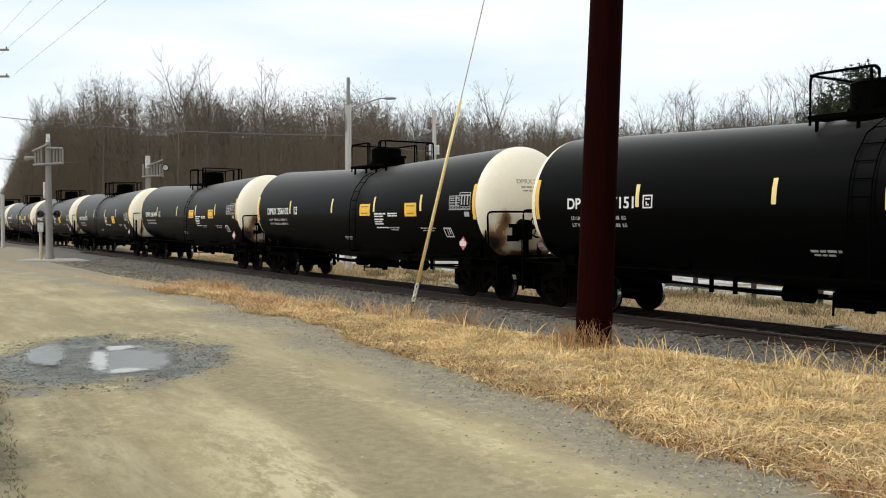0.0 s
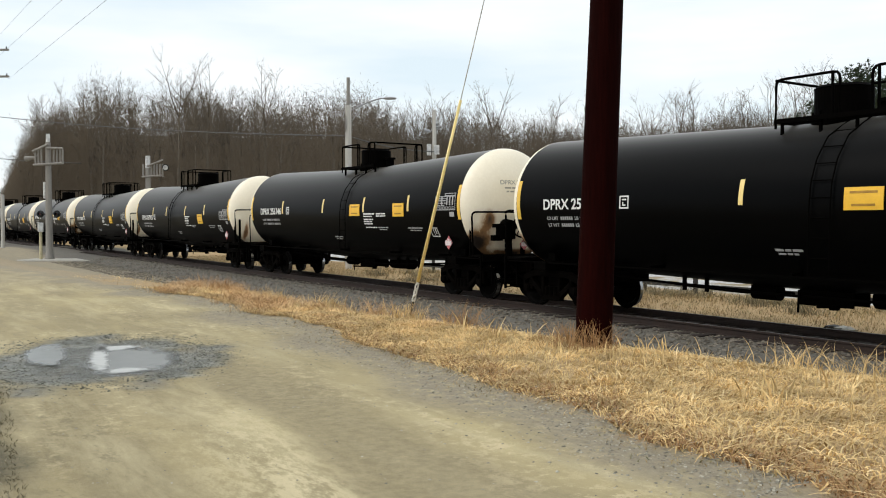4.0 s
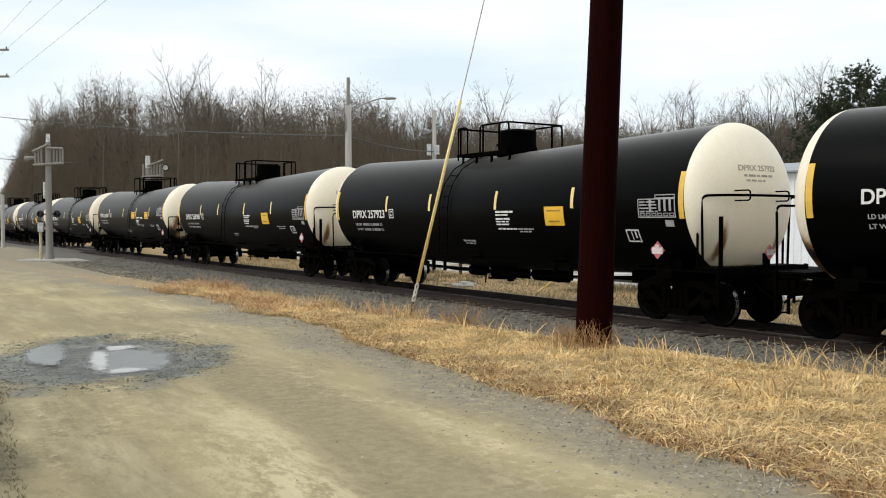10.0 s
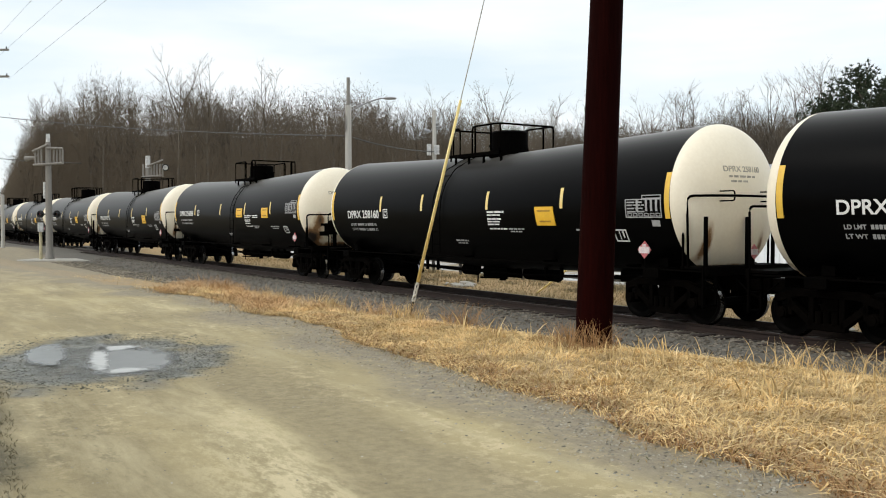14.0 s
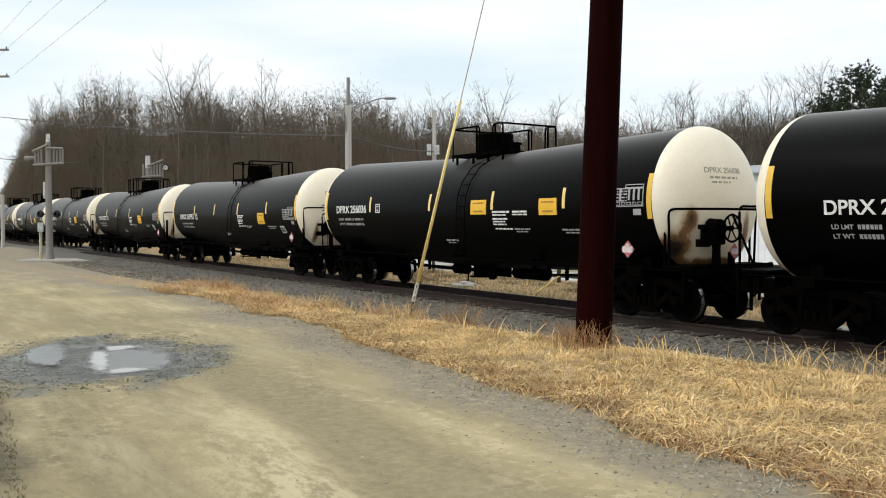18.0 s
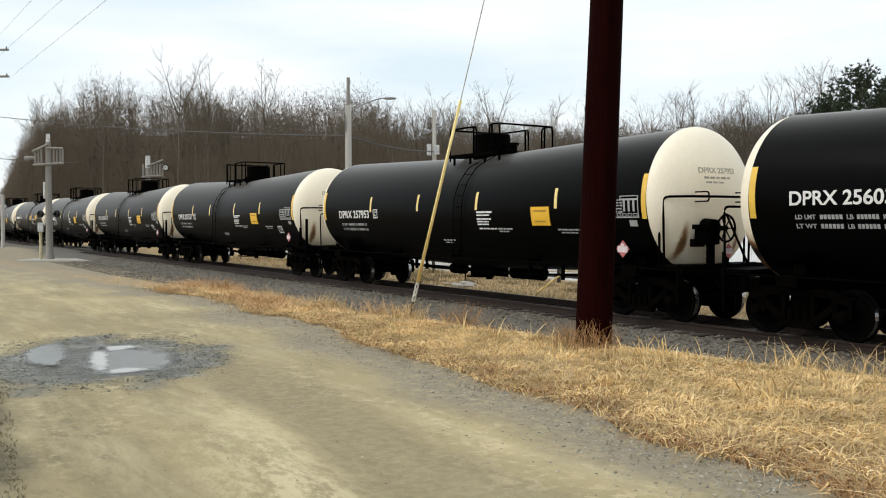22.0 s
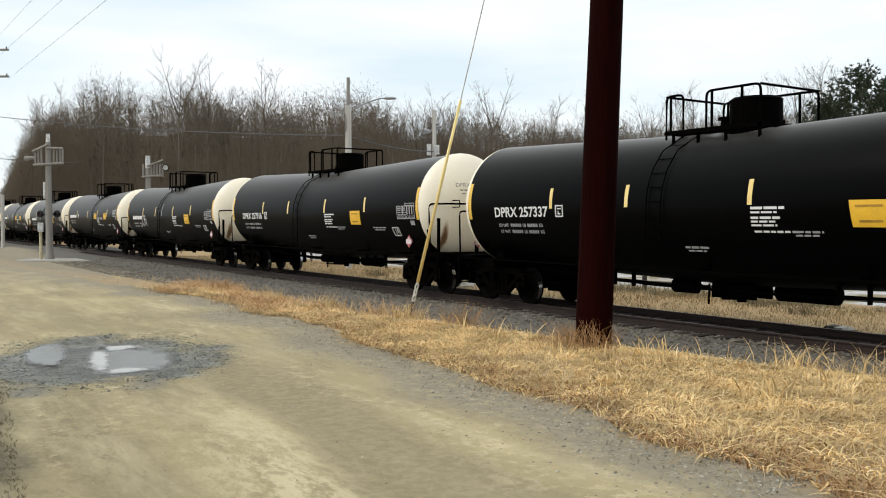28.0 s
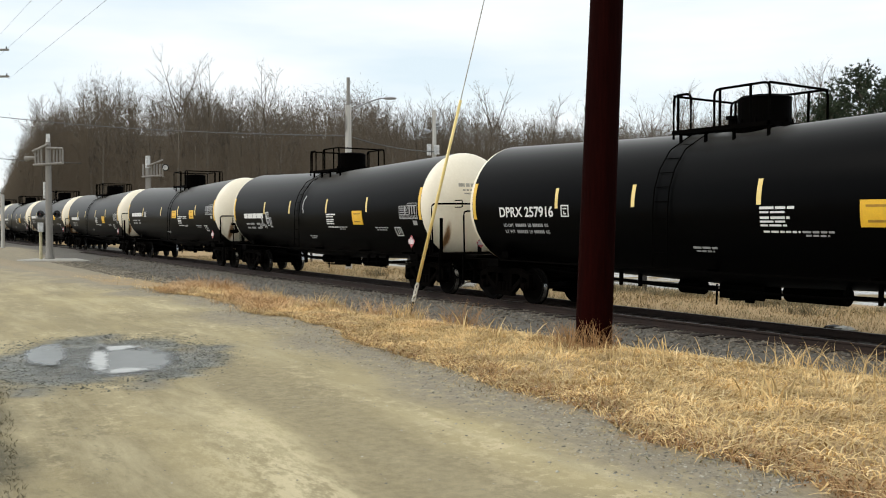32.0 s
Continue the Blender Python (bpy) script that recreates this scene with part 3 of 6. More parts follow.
def head_mesh(sign):
    bm = B()
    seg, rows = 72, 18
    x0 = sign * TANK_HALF
    prev = None
    for i in range(rows):
        a = (math.pi / 2) * i / rows
        r, dx = (TANK_R + 0.002) * math.cos(a), HEAD_DEPTH * math.sin(a)
        ring = [bm.verts.new((x0 + sign * (dx - TANK_FALL * r * math.sin(2 * math.pi * k / seg)), r * math.cos(2 * math.pi * k / seg), axis_z(x0) + TANK_FALL * dx + r * math.sin(2 * math.pi * k / seg))) for k in range(seg)]
        if prev:
            for k in range(seg):
                bm.faces.new((prev[k], ring[k], ring[(k + 1) % seg], prev[(k + 1) % seg]))
        prev = ring
    tip = bm.verts.new((x0 + sign * HEAD_DEPTH, 0, axis_z(x0) + TANK_FALL * HEAD_DEPTH))
    for k in range(seg):
        bm.faces.new((prev[k], tip, prev[(k + 1) % seg]))
    bmesh.ops.recalc_face_normals(bm, faces=bm.faces)
    return bm


def side_frame(bm, side):
    """A cast truck side frame: arched top chord, sloping bottom chord, two openings."""
    y0, y1 = side * 0.93, side * 1.08
    cx = 0.885

    def bar(x0, z0, x1, z1, w):
        d = Vector((x1 - x0, 0, z1 - z0))
        nrm = Vector((-d.z, 0, d.x)).normalized() * w / 2
        pts = [Vector((x0, 0, z0)) + nrm, Vector((x1, 0, z1)) + nrm, Vector((x1, 0, z1)) - nrm, Vector((x0, 0, z0)) - nrm]
        a = [bm.verts.new((p.x, y0, p.z)) for p in pts]
        b = [bm.verts.new((p.x, y1, p.z)) for p in pts]
        for k in range(4):
            bm.faces.new((a[k], a[(k + 1) % 4], b[(k + 1) % 4], b[k]))
        bm.faces.new(a[::-1])
        bm.faces.new(b)

    bar(-cx - 0.17, 0.70, -cx + 0.28, 0.84, 0.15)
    bar(cx + 0.17, 0.70, cx - 0.28, 0.84, 0.15)
    bar(-0.64, 0.84, 0.64, 0.84, 0.14)
    bar(-cx + 0.12, 0.66, -0.28, 0.28, 0.13)
    bar(cx - 0.12, 0.66, 0.28, 0.28, 0.13)
    bar(-0.36, 0.25, 0.36, 0.25, 0.13)
    bar(-0.30, 0.84, -0.30, 0.25, 0.10)
    bar(0.30, 0.84, 0.30, 0.25, 0.10)
    for s in (-1, 1):
        bar(s * (cx + 0.14), 0.72, s * (cx + 0.14), 0.42, 0.08)
        bar(s * (cx - 0.15), 0.74, s * (cx - 0.15), 0.42, 0.09)
    bmesh.ops.recalc_face_normals(bm, faces=bm.faces)
    bmesh.ops.bevel(bm, geom=list(bm.edges), offset=0.012, segments=1, affect="EDGES")


def wheel_bm(bm, y, side):
    """A railway wheel with tread, flange, dished plate and hub."""
    prof = [(0.0, 0.11), (0.12, 0.11), (0.13, 0.04), (0.34, 0.015), (0.385, 0.045), (0.45, 0.05), (WHEEL_R, -0.06), (0.482, -0.075), (0.482, -0.09), (0.385, -0.085), (0.34, -0.03), (0.13, -0.06), (0.0, -0.06)]
    seg = 40
    rings = []
    for r, o in prof:
        if r == 0:
            rings.append([bm.verts.new((0, y + side * o, 0))])
        else:
            rings.append([bm.verts.new((r * math.cos(2 * math.pi * k / seg), y + side * o, r * math.sin(2 * math.pi * k / seg))) for k in range(seg)])
    for j, (a, b) in enumerate(zip(rings, rings[1:])):
        for k in range(seg):
            q = [a[k % len(a)], a[(k + 1) % len(a)], b[(k + 1) % len(b)], b[k % len(b)]]
            q = list(dict.fromkeys(q))
            if len(q) > 2:
                f = bm.faces.new(q)
                f.material_index = 1 if j == 5 else 0
    bmesh.ops.recalc_face_normals(bm, faces=bm.faces)


@lru_cache(maxsize=None)
def flat_letters(body, size):
    cu = bpy.data.curves.new("letters", "FONT")
    cu.body, cu.size, cu.extrude, cu.offset = body, size, 0.003, 0.018 * size
    tmp = new("letters", cu)
    bpy.context.view_layer.update()
    dg = bpy.context.evaluated_depsgraph_get()
    me = bpy.data.meshes.new_from_object(tmp.evaluated_get(dg))
    bpy.data.objects.remove(tmp)
    return me


def lettering(name, body, size, mat, parent, x, z, width, label=""):
    """Painted letters lying on the tank's flank, from x on, centred at height z."""
    me = flat_letters(body, size).copy()
    co = np.empty(len(me.vertices) * 3, np.float32)
    me.vertices.foreach_get("co", co)
    co = co.reshape(-1, 3)
    k = width / (co[:, 0].max() - co[:, 0].min())
    zz = z + (co[:, 1] - (co[:, 1].max() + co[:, 1].min()) / 2)
    xx = x + (co[:, 0] - co[:, 0].min()) * k
    zc = TANK_LOW + TANK_FALL * np.abs(xx)
    a = np.arcsin((zz - zc) / TANK_R)
    r = TANK_R + 0.004 + co[:, 2]
    out = np.stack([xx, -r * np.cos(a), zc + r * np.sin(a)], -1).astype(np.float32)
    me.vertices.foreach_set("co", out.reshape(-1))
    me.update()
    me.name = name
    me.materials.clear()
    me.materials.append(mat)
    ob = new(name, me)
    ob.parent = parent
    if label:
        tagged(ob, label)
    return ob


def bars(bm, x0, x1, z, h, rs, words=4):
    """Writing too small to read: a row of plain bars."""
    x = x0
    w = (x1 - x0) / words
    while x < x1 - 0.03:
        l = min(w * rs.uniform(0.5, 1.1), x1 - x)
        patch(bm, x, x + l, z - h / 2, z + h / 2, 0.005, n=1)
        x += l + 0.035


def frame_patch(bm, x0, x1, z0, z1, w, lean=0.0):
    patch(bm, x0, x1, z0, z0 + w, n=1)
    patch(bm, x0, x1, z1 - w, z1, n=1)
    patch(bm, x0, x0 + w, z0 + w, z1 - w, n=2)
    patch(bm, x1 - w, x1, z0 + w, z1 - w, n=2)


def build_car():
    """One tank car with all parts that every car has. Its origin is the car's middle at rail height."""
    car = new("tank_car")
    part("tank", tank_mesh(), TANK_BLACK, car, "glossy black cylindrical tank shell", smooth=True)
    for s in (-1, 1):
        part("tank_head", head_mesh(s), HEAD_CLEANER, car, "cream-white dished tank head", smooth=True)
    # reflector stripes
    for side in (-1, 1):
        for x in (-TANK_HALF + 0.08, TANK_HALF - 0.08):
            bm = B()
            patch(bm, x - 0.065, x + 0.065, 2.20, 3.15, side=side)
            part("reflector_stripe", bm, REFLECT_YELLOW, car)
    # side pipes, brake rigging, bottom fittings
    for side in (-1, 1):
        bm = B()
        box(bm, -8.3, 8.3, side * 1.36 - 0.015, side * 1.36 + 0.015, 1.12, 1.155)
        for x in (-6.2, -3.4, 0.0, 3.4, 6.2):
            box(bm, x - 0.02, x + 0.02, min(side * 1.36, side * 0.9), max(side * 1.36, side * 0.9), 1.14, 1.20)
        part("side_rail", bm, FRAME_BLACK, car, "thin black side safety rail")
    bm = B()
    rod(bm, (0.6, 0.45, 0.70), (1.9, 0.45, 0.70), 0.20, seg=20)
    part("air_reservoir", bm, FRAME_BLACK, car, smooth=False)
    bm = B()
    rod(bm, (-1.7, -0.1, 0.72), (-1.1, -0.1, 0.72), 0.16, seg=18)
    rod(bm, (-1.1, -0.1, 0.72), (-0.8, -0.1, 0.72), 0.04)
    part("brake_cylinder", bm, FRAME_BLACK, car)
    bm = B()
    rod(bm, (0, 0, 1.0), (0, 0, 0.58), 0.20, 0.16, 20)
    rod(bm, (0, 0, 0.58), (0, 0, 0.46), 0.10, seg=16)
    box(bm, -0.55, 0.55, -0.28, -0.24, 0.54, 1.0)
    box(bm, -0.55, 0.55, 0.24, 0.28, 0.54, 1.0)
    rod(bm, (0.3, -0.3, 0.56), (0.3, -1.0, 0.60), 0.025, seg=6)
    rod(bm, (-0.35, -0.6, 0.85), (-0.35, -0.62, 0.42), 0.022, seg=6)
    part("bottom_outlet", bm, FRAME_BLACK, car)
    for pts in ([(-6.0, -0.5, 0.90), (-2.0, -0.5, 0.72), (2.0, -0.55, 0.72), (6.0, -0.5, 0.90)], [(-5.2, 0.2, 0.76), (-1.7, 0.0, 0.70)], [(1.9, 0.3, 0.70), (5.4, 0.2, 0.76)]):
        bm = B()
        pipe(bm, pts, 0.03, 6)
        part("brake_pipe", bm, FRAME_BLACK, car)
    for x in (-3.2, -2.6, 2.5, 3.1, 3.8):
        bm = B()
        box(bm, x - 0.03, x + 0.03, -0.54, -0.46, 0.66, 1.20)
        part("pipe_hanger", bm, FRAME_BLACK, car)
    # ends
    for s in (-1, 1):
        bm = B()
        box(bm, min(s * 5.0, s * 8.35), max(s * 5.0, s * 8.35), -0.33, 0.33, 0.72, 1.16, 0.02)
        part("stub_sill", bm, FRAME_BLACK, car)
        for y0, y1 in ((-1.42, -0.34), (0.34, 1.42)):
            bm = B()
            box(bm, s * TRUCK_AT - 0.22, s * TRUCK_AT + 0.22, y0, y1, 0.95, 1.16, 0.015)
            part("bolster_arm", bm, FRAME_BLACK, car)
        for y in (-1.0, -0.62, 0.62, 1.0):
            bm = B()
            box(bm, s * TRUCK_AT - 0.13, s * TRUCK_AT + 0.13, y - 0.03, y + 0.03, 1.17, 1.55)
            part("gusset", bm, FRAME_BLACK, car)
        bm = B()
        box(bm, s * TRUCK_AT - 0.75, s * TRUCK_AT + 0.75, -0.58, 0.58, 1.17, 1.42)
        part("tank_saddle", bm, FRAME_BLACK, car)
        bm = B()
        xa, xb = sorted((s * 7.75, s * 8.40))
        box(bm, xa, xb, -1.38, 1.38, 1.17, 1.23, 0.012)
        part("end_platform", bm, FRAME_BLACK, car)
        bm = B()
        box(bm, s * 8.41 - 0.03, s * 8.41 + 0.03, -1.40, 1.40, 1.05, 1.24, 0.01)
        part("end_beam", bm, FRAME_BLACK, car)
        e = s * 8.36
        for side in (-1, 1):
            if s > 0:
                bm = B()
                box(bm, 7.80, 7.84, side * 1.38 - 0.02, side * 1.38 + 0.02, 1.20, 2.25, 0.006)
                part("end_post", bm, FRAME_BLACK, car)
            bm = B()
            for y in (side * 1.40, side * 1.02):
                box(bm, e - 0.02, e + 0.02, y - 0.03, y + 0.03, 0.42, 1.25)
            for z in (0.46, 0.80, 1.10):
                rod(bm, (e, side * 1.02, z), (e, side * 1.40, z), 0.016, seg=6)
            part("corner_step", bm, FRAME_BLACK, car)
        bm = B()
        box(bm, min(s * 8.3, s * 8.85), max(s * 8.3, s * 8.85), -0.11, 0.11, 0.74, 1.0, 0.02)
        box(bm, min(s * 8.78, s * 9.02), max(s * 8.78, s * 9.02), -0.20, 0.16, 0.68, 1.04, 0.04)
        part("coupler", bm, TRUCK_IRON, car)
        bm = B()
        pipe(bm, [(s * 8.4, -0.42, 0.95), (s * 8.7, -0.42, 0.70), (s * 8.98, -0.25, 0.55)], 0.025, 6)
        part("air_hose", bm, FRAME_BLACK, car)
        if s < 0:
            bm = B()
            pipe(bm, [(e, -1.37, 1.20), (e, -1.40, 2.43), (e, 1.40, 2.43), (e, 1.37, 1.20)], 0.024)
            part("end_handrail", bm, FRAME_BLACK, car)
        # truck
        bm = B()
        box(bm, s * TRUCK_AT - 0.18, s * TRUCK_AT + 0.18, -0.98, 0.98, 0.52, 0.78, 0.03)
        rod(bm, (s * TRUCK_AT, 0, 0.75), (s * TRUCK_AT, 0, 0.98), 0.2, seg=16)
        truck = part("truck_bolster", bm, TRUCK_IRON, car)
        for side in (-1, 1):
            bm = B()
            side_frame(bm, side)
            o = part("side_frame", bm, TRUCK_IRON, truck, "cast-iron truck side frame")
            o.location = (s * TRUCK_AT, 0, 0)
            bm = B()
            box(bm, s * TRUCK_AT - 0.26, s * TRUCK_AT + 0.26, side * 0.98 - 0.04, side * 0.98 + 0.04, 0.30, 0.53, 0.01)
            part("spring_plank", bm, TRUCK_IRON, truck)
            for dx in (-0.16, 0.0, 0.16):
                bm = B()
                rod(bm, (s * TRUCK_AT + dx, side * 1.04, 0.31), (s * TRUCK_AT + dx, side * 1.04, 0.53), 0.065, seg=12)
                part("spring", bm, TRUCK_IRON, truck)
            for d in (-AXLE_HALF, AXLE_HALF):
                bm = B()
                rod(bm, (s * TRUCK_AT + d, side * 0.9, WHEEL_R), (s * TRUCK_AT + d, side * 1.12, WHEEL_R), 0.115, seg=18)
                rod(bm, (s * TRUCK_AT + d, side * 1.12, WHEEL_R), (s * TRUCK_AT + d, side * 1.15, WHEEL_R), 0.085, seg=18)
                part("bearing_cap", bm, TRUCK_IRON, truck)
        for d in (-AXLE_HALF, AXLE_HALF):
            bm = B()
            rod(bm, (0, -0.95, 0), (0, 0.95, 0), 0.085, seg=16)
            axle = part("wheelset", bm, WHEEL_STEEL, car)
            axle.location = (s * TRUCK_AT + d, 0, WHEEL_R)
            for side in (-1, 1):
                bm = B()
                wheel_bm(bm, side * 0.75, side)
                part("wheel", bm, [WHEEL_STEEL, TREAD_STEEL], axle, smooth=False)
    rs = random.Random(3)
    bm = B()
    frame_patch(bm, 5.94, 6.32, 1.70, 1.97, 0.028)
    patch(bm, 6.09, 6.11, 1.75, 1.93, n=1)
    patch(bm, 6.19, 6.23, 1.79, 1.93, n=1)
    part("routing_board", bm, LETTER_WHITE, car)
    # hazard placard on a bracket, flank and ends
    bm = B()
    for a, b_ in ((0.19, 0.0),):
        c = on_tank(6.75, 1.61, -1, 0.12)
        r = 0.19
        vs = [bm.verts.new(c + Vector(p)) for p in ((r, 0, 0), (0, 0, r), (-r, 0, 0), (0, 0, -r))]
        ws = [bm.verts.new(v.co + Vector((0, 0.02, 0))) for v in vs]
        bm.faces.new(vs)
        bm.faces.new(ws[::-1])
        for k in range(4):
            bm.faces.new((vs[k], ws[k], ws[(k + 1) % 4], vs[(k + 1) % 4]))
    plac = part("hazard_placard", bm, HAZARD_RED, car, "red and white diamond hazard placard")
    bm = B()
    box(bm, c.x - 0.15, c.x + 0.15, c.y - 0.008, c.y - 0.003, c.z - 0.075, c.z + 0.065)
    box(bm, c.x - 0.05, c.x + 0.05, c.y - 0.008, c.y - 0.003, c.z + 0.07, c.z + 0.12)
    part("white_panel", bm, HAZARD_WHITE, plac)
    bm = B()
    box(bm, c.x - 0.015, c.x + 0.015, c.y + 0.02, c.y + 0.04, 1.12, c.z)
    part("placard_bracket", bm, FRAME_BLACK, car)
    bm = B()
    e = 8.55
    vs = [bm.verts.new((e, -0.06 + a, 1.52 + b_)) for a, b_ in ((0.16, 0), (0, 0.16), (-0.16, 0), (0, -0.16))]
    ws = [bm.verts.new(v.co + Vector((-0.02, 0, 0))) for v in vs]
    bm.faces.new(vs)
    bm.faces.new(ws[::-1])
    for k in range(4):
        bm.faces.new((vs[k], ws[k], ws[(k + 1) % 4], vs[(k + 1) % 4]))
    plac = part("hazard_placard", bm, HAZARD_RED, car, "red and white diamond hazard placard")
    bm = B()
    box(bm, e + 0.002, e + 0.008, -0.17, 0.05, 1.46, 1.58)
    part("white_panel", bm, HAZARD_WHITE, plac)
    bm = B()
    box(bm, 8.38, 8.548, -0.075, -0.045, 1.20, 1.50)
    part("placard_bracket", bm, FRAME_BLACK, car)
    return car


def on_head(y, z, lift=0.008):
    """x on the leading head at a place across and up."""
    zc = axis_z(TANK_HALF)
    r2 = min(0.98, math.hypot(y, z - zc) / TANK_R)
    return TANK_HALF + HEAD_DEPTH * math.sqrt(1 - r2 ** 2) - TANK_FALL * (z - zc) + lift


def add_head_stencil(car, number, i):
    """The faint number and small print on the leading head."""
    rs_ = random.Random(300 + i)
    bm = B()

    def strip(y, z, l, h):
        n = 3
        rows = [[bm.verts.new((on_head(y + l * k / n, zz), y + l * k / n, zz)) for zz in (z - h / 2, z + h / 2)] for k in range(n + 1)]
        for p, q in zip(rows, rows[1:]):
            bm.faces.new((p[0], q[0], q[1], p[1]))

    lines = [(3.07, -0.52, 0.34, 0.045), (2.97, -0.48, 0.08, 0.04)]
    if not number:
        lines.append((3.22, -0.64, 0.46, 0.10))
    for z, y0, y1, h in lines:
        y = y0
        while y < y1 - 0.04:
            l = min(rs_.uniform(0.08, 0.20), y1 - y)
            strip(y, z, l, h)
            y += l + 0.035
    tagged(part("head_stencil", bm, FAINT_STENCIL, car), kind="stuff")
    if number:
        me = flat_letters(number, 0.165).copy()
        co = np.empty(len(me.vertices) * 3, np.float32)
        me.vertices.foreach_get("co", co)
        co = co.reshape(-1, 3)
        w = co[:, 0].max() - co[:, 0].min()
        ys = -0.64 + (co[:, 0] - co[:, 0].min()) * 1.10 / w
        zs = 3.17 + co[:, 1]
        out = np.array([(on_head(y, z, 0.006 + d), y, z) for y, z, d in zip(ys, zs, co[:, 2])], np.float32)
        me.vertices.foreach_set("co", out.reshape(-1))
        me.update()
        me.materials.clear()
        me.materials.append(FAINT_STENCIL)
        me.name = "head_number"
        new("head_number", me).parent = car


def add_platform(car, turn):
    """Grating platform, valve housing and hooped railings on the tank's back; turn -1 faces them the other way."""
    def fx(u):
        return 0.22 + turn * u

    def xbox(bm, u0, u1, y0, y1, z0, z1):
        a, b = sorted((fx(u0), fx(u1)))
        box(bm, a, b, y0, y1, z0, z1)

    bm = B()
    for k in range(24):
        u = -0.86 + k * 0.1
        for y in (-0.95, 0.55):
            xbox(bm, u, u + 0.025, y, y + 0.40, 4.02, 4.06)
    for y in (-0.95, -0.55, 0.55, 0.95):
        xbox(bm, -0.90, 1.50, y - 0.02, y + 0.02, 3.98, 4.06)
    for u in (-0.90, 1.46):
        xbox(bm, u, u + 0.04, -0.97, 0.97, 3.98, 4.06)
    for k in range(6):
        xbox(bm, 0.86 + k * 0.1, 0.89 + k * 0.1, -0.55, 0.55, 4.03, 4.06)
    part("platform", bm, FRAME_BLACK, car, "black steel grating platform")
    for u in (-0.8, 0.0, 0.7, 1.36):
        for y in (-0.84, 0.84):
            bm = B()
            xbox(bm, u - 0.02, u + 0.02, y - 0.03, y + 0.03, 3.72, 3.99)
            part("platform_bracket", bm, FRAME_BLACK, car)
    top = 4.80
    for side in (-1, 1):
        y = side * 0.93
        for u0, u1, r in ((-0.88, 0.42, 0.026), (1.02, 1.48, 0.026)):
            bm = B()
            tall = u0 < 0
            ends = (u0, u1) if tall else (u1, u0)
            pipe(bm, [(fx(ends[0]), y, 3.88), (fx(ends[0]), y, top), (fx(ends[1]), y, top), (fx(ends[1]), y, 4.00)], r)
            part("handrail", bm, FRAME_BLACK, car)
        for u in (0.28, 1.14) if turn > 0 else (0.28, -0.45, 1.36):
            bm = B()
            rod(bm, (fx(u), y, 4.0), (fx(u), y, top), 0.028, seg=8)
            part("rail_post", bm, FRAME_BLACK, car)
    for u in (-0.88, 1.48):
        bm = B()
        pipe(bm, [(fx(u), -0.93, top - 0.01), (fx(u), 0.93, top - 0.01)], 0.026)
        part("handrail", bm, FRAME_BLACK, car)
    h = fx(-0.08)
    bm = B()
    bmesh.ops.create_cone(bm, cap_ends=True, segments=40, radius1=0.52, radius2=0.52, depth=0.54, matrix=Matrix.Translation((h, 0, 4.36)))
    bmesh.ops.bevel(bm, geom=[e for e in bm.edges if abs(e.verts[0].co.z - e.verts[1].co.z) < 0.01], offset=0.02, segments=2, affect="EDGES")
    housing = part("valve_housing", bm, FRAME_BLACK, car, "round black valve housing")
    bm = B()
    bmesh.ops.create_cone(bm, cap_ends=True, segments=40, radius1=0.535, radius2=0.46, depth=0.05, matrix=Matrix.Translation((h, 0, 4.65)))
    rod(bm, (h - 0.12, 0, 4.66), (h + 0.12, 0, 4.66), 0.05, seg=10)
    part("lid", bm, FRAME_BLACK, housing)
    bm = B()
    for k in range(10):
        t = 2 * math.pi * k / 10
        rod(bm, (h + 0.535 * math.cos(t), 0.535 * math.sin(t), 4.06), (h + 0.535 * math.cos(t), 0.535 * math.sin(t), 4.20), 0.022, seg=6)
    part("clamp_bolts", bm, FRAME_BLACK, housing)
    bm = B()
    bmesh.ops.create_cone(bm, cap_ends=True, segments=40, radius1=0.58, radius2=0.57, depth=0.30, matrix=Matrix.Translation((h, 0, 3.97)))
    part("nozzle_flange", bm, FRAME_BLACK, car)
    v = fx(0.72)
    bm = B()
    rod(bm, (v, 0.1, 3.95), (v, 0.1, 4.30), 0.16, 0.13, 18)
    rod(bm, (v, 0.1, 4.30), (v, 0.1, 4.36), 0.19, seg=18)
    part("relief_valve", bm, FRAME_BLACK, car, "small black relief valve")


def add_end_rail(car, z):
    """The bent handrail round the leading end."""
    bm = B()
    pipe(bm, [(7.95, -1.37, 1.20), (7.95, -1.42, z), (8.42, -1.16, z), (8.60, -0.62, z), (8.60, 0.62, z), (8.42, 1.16, z), (7.95, 1.42, z), (7.95, 1.37, 1.20)], 0.026)
    part("end_handrail", bm, FRAME_BLACK, car)
    if z > 2.5:
        for y in (-0.78, 0.45):
            bm = B()
            pipe(bm, [(8.25, y, z + 0.10), (8.61, y, z + 0.10), (8.61, y, z - 0.10), (8.25, y, z - 0.10)], 0.016, 6)
            part("rail_clip", bm, FRAME_BLACK, car)


def add_end_posts(car, ys):
    """Tall grab posts on the leading end platform."""
    for y in ys:
        bm = B()
        box(bm, 8.36, 8.40, y - 0.05, y + 0.05, 1.20, 2.24, 0.008)
        part("end_post", bm, FRAME_BLACK, car)


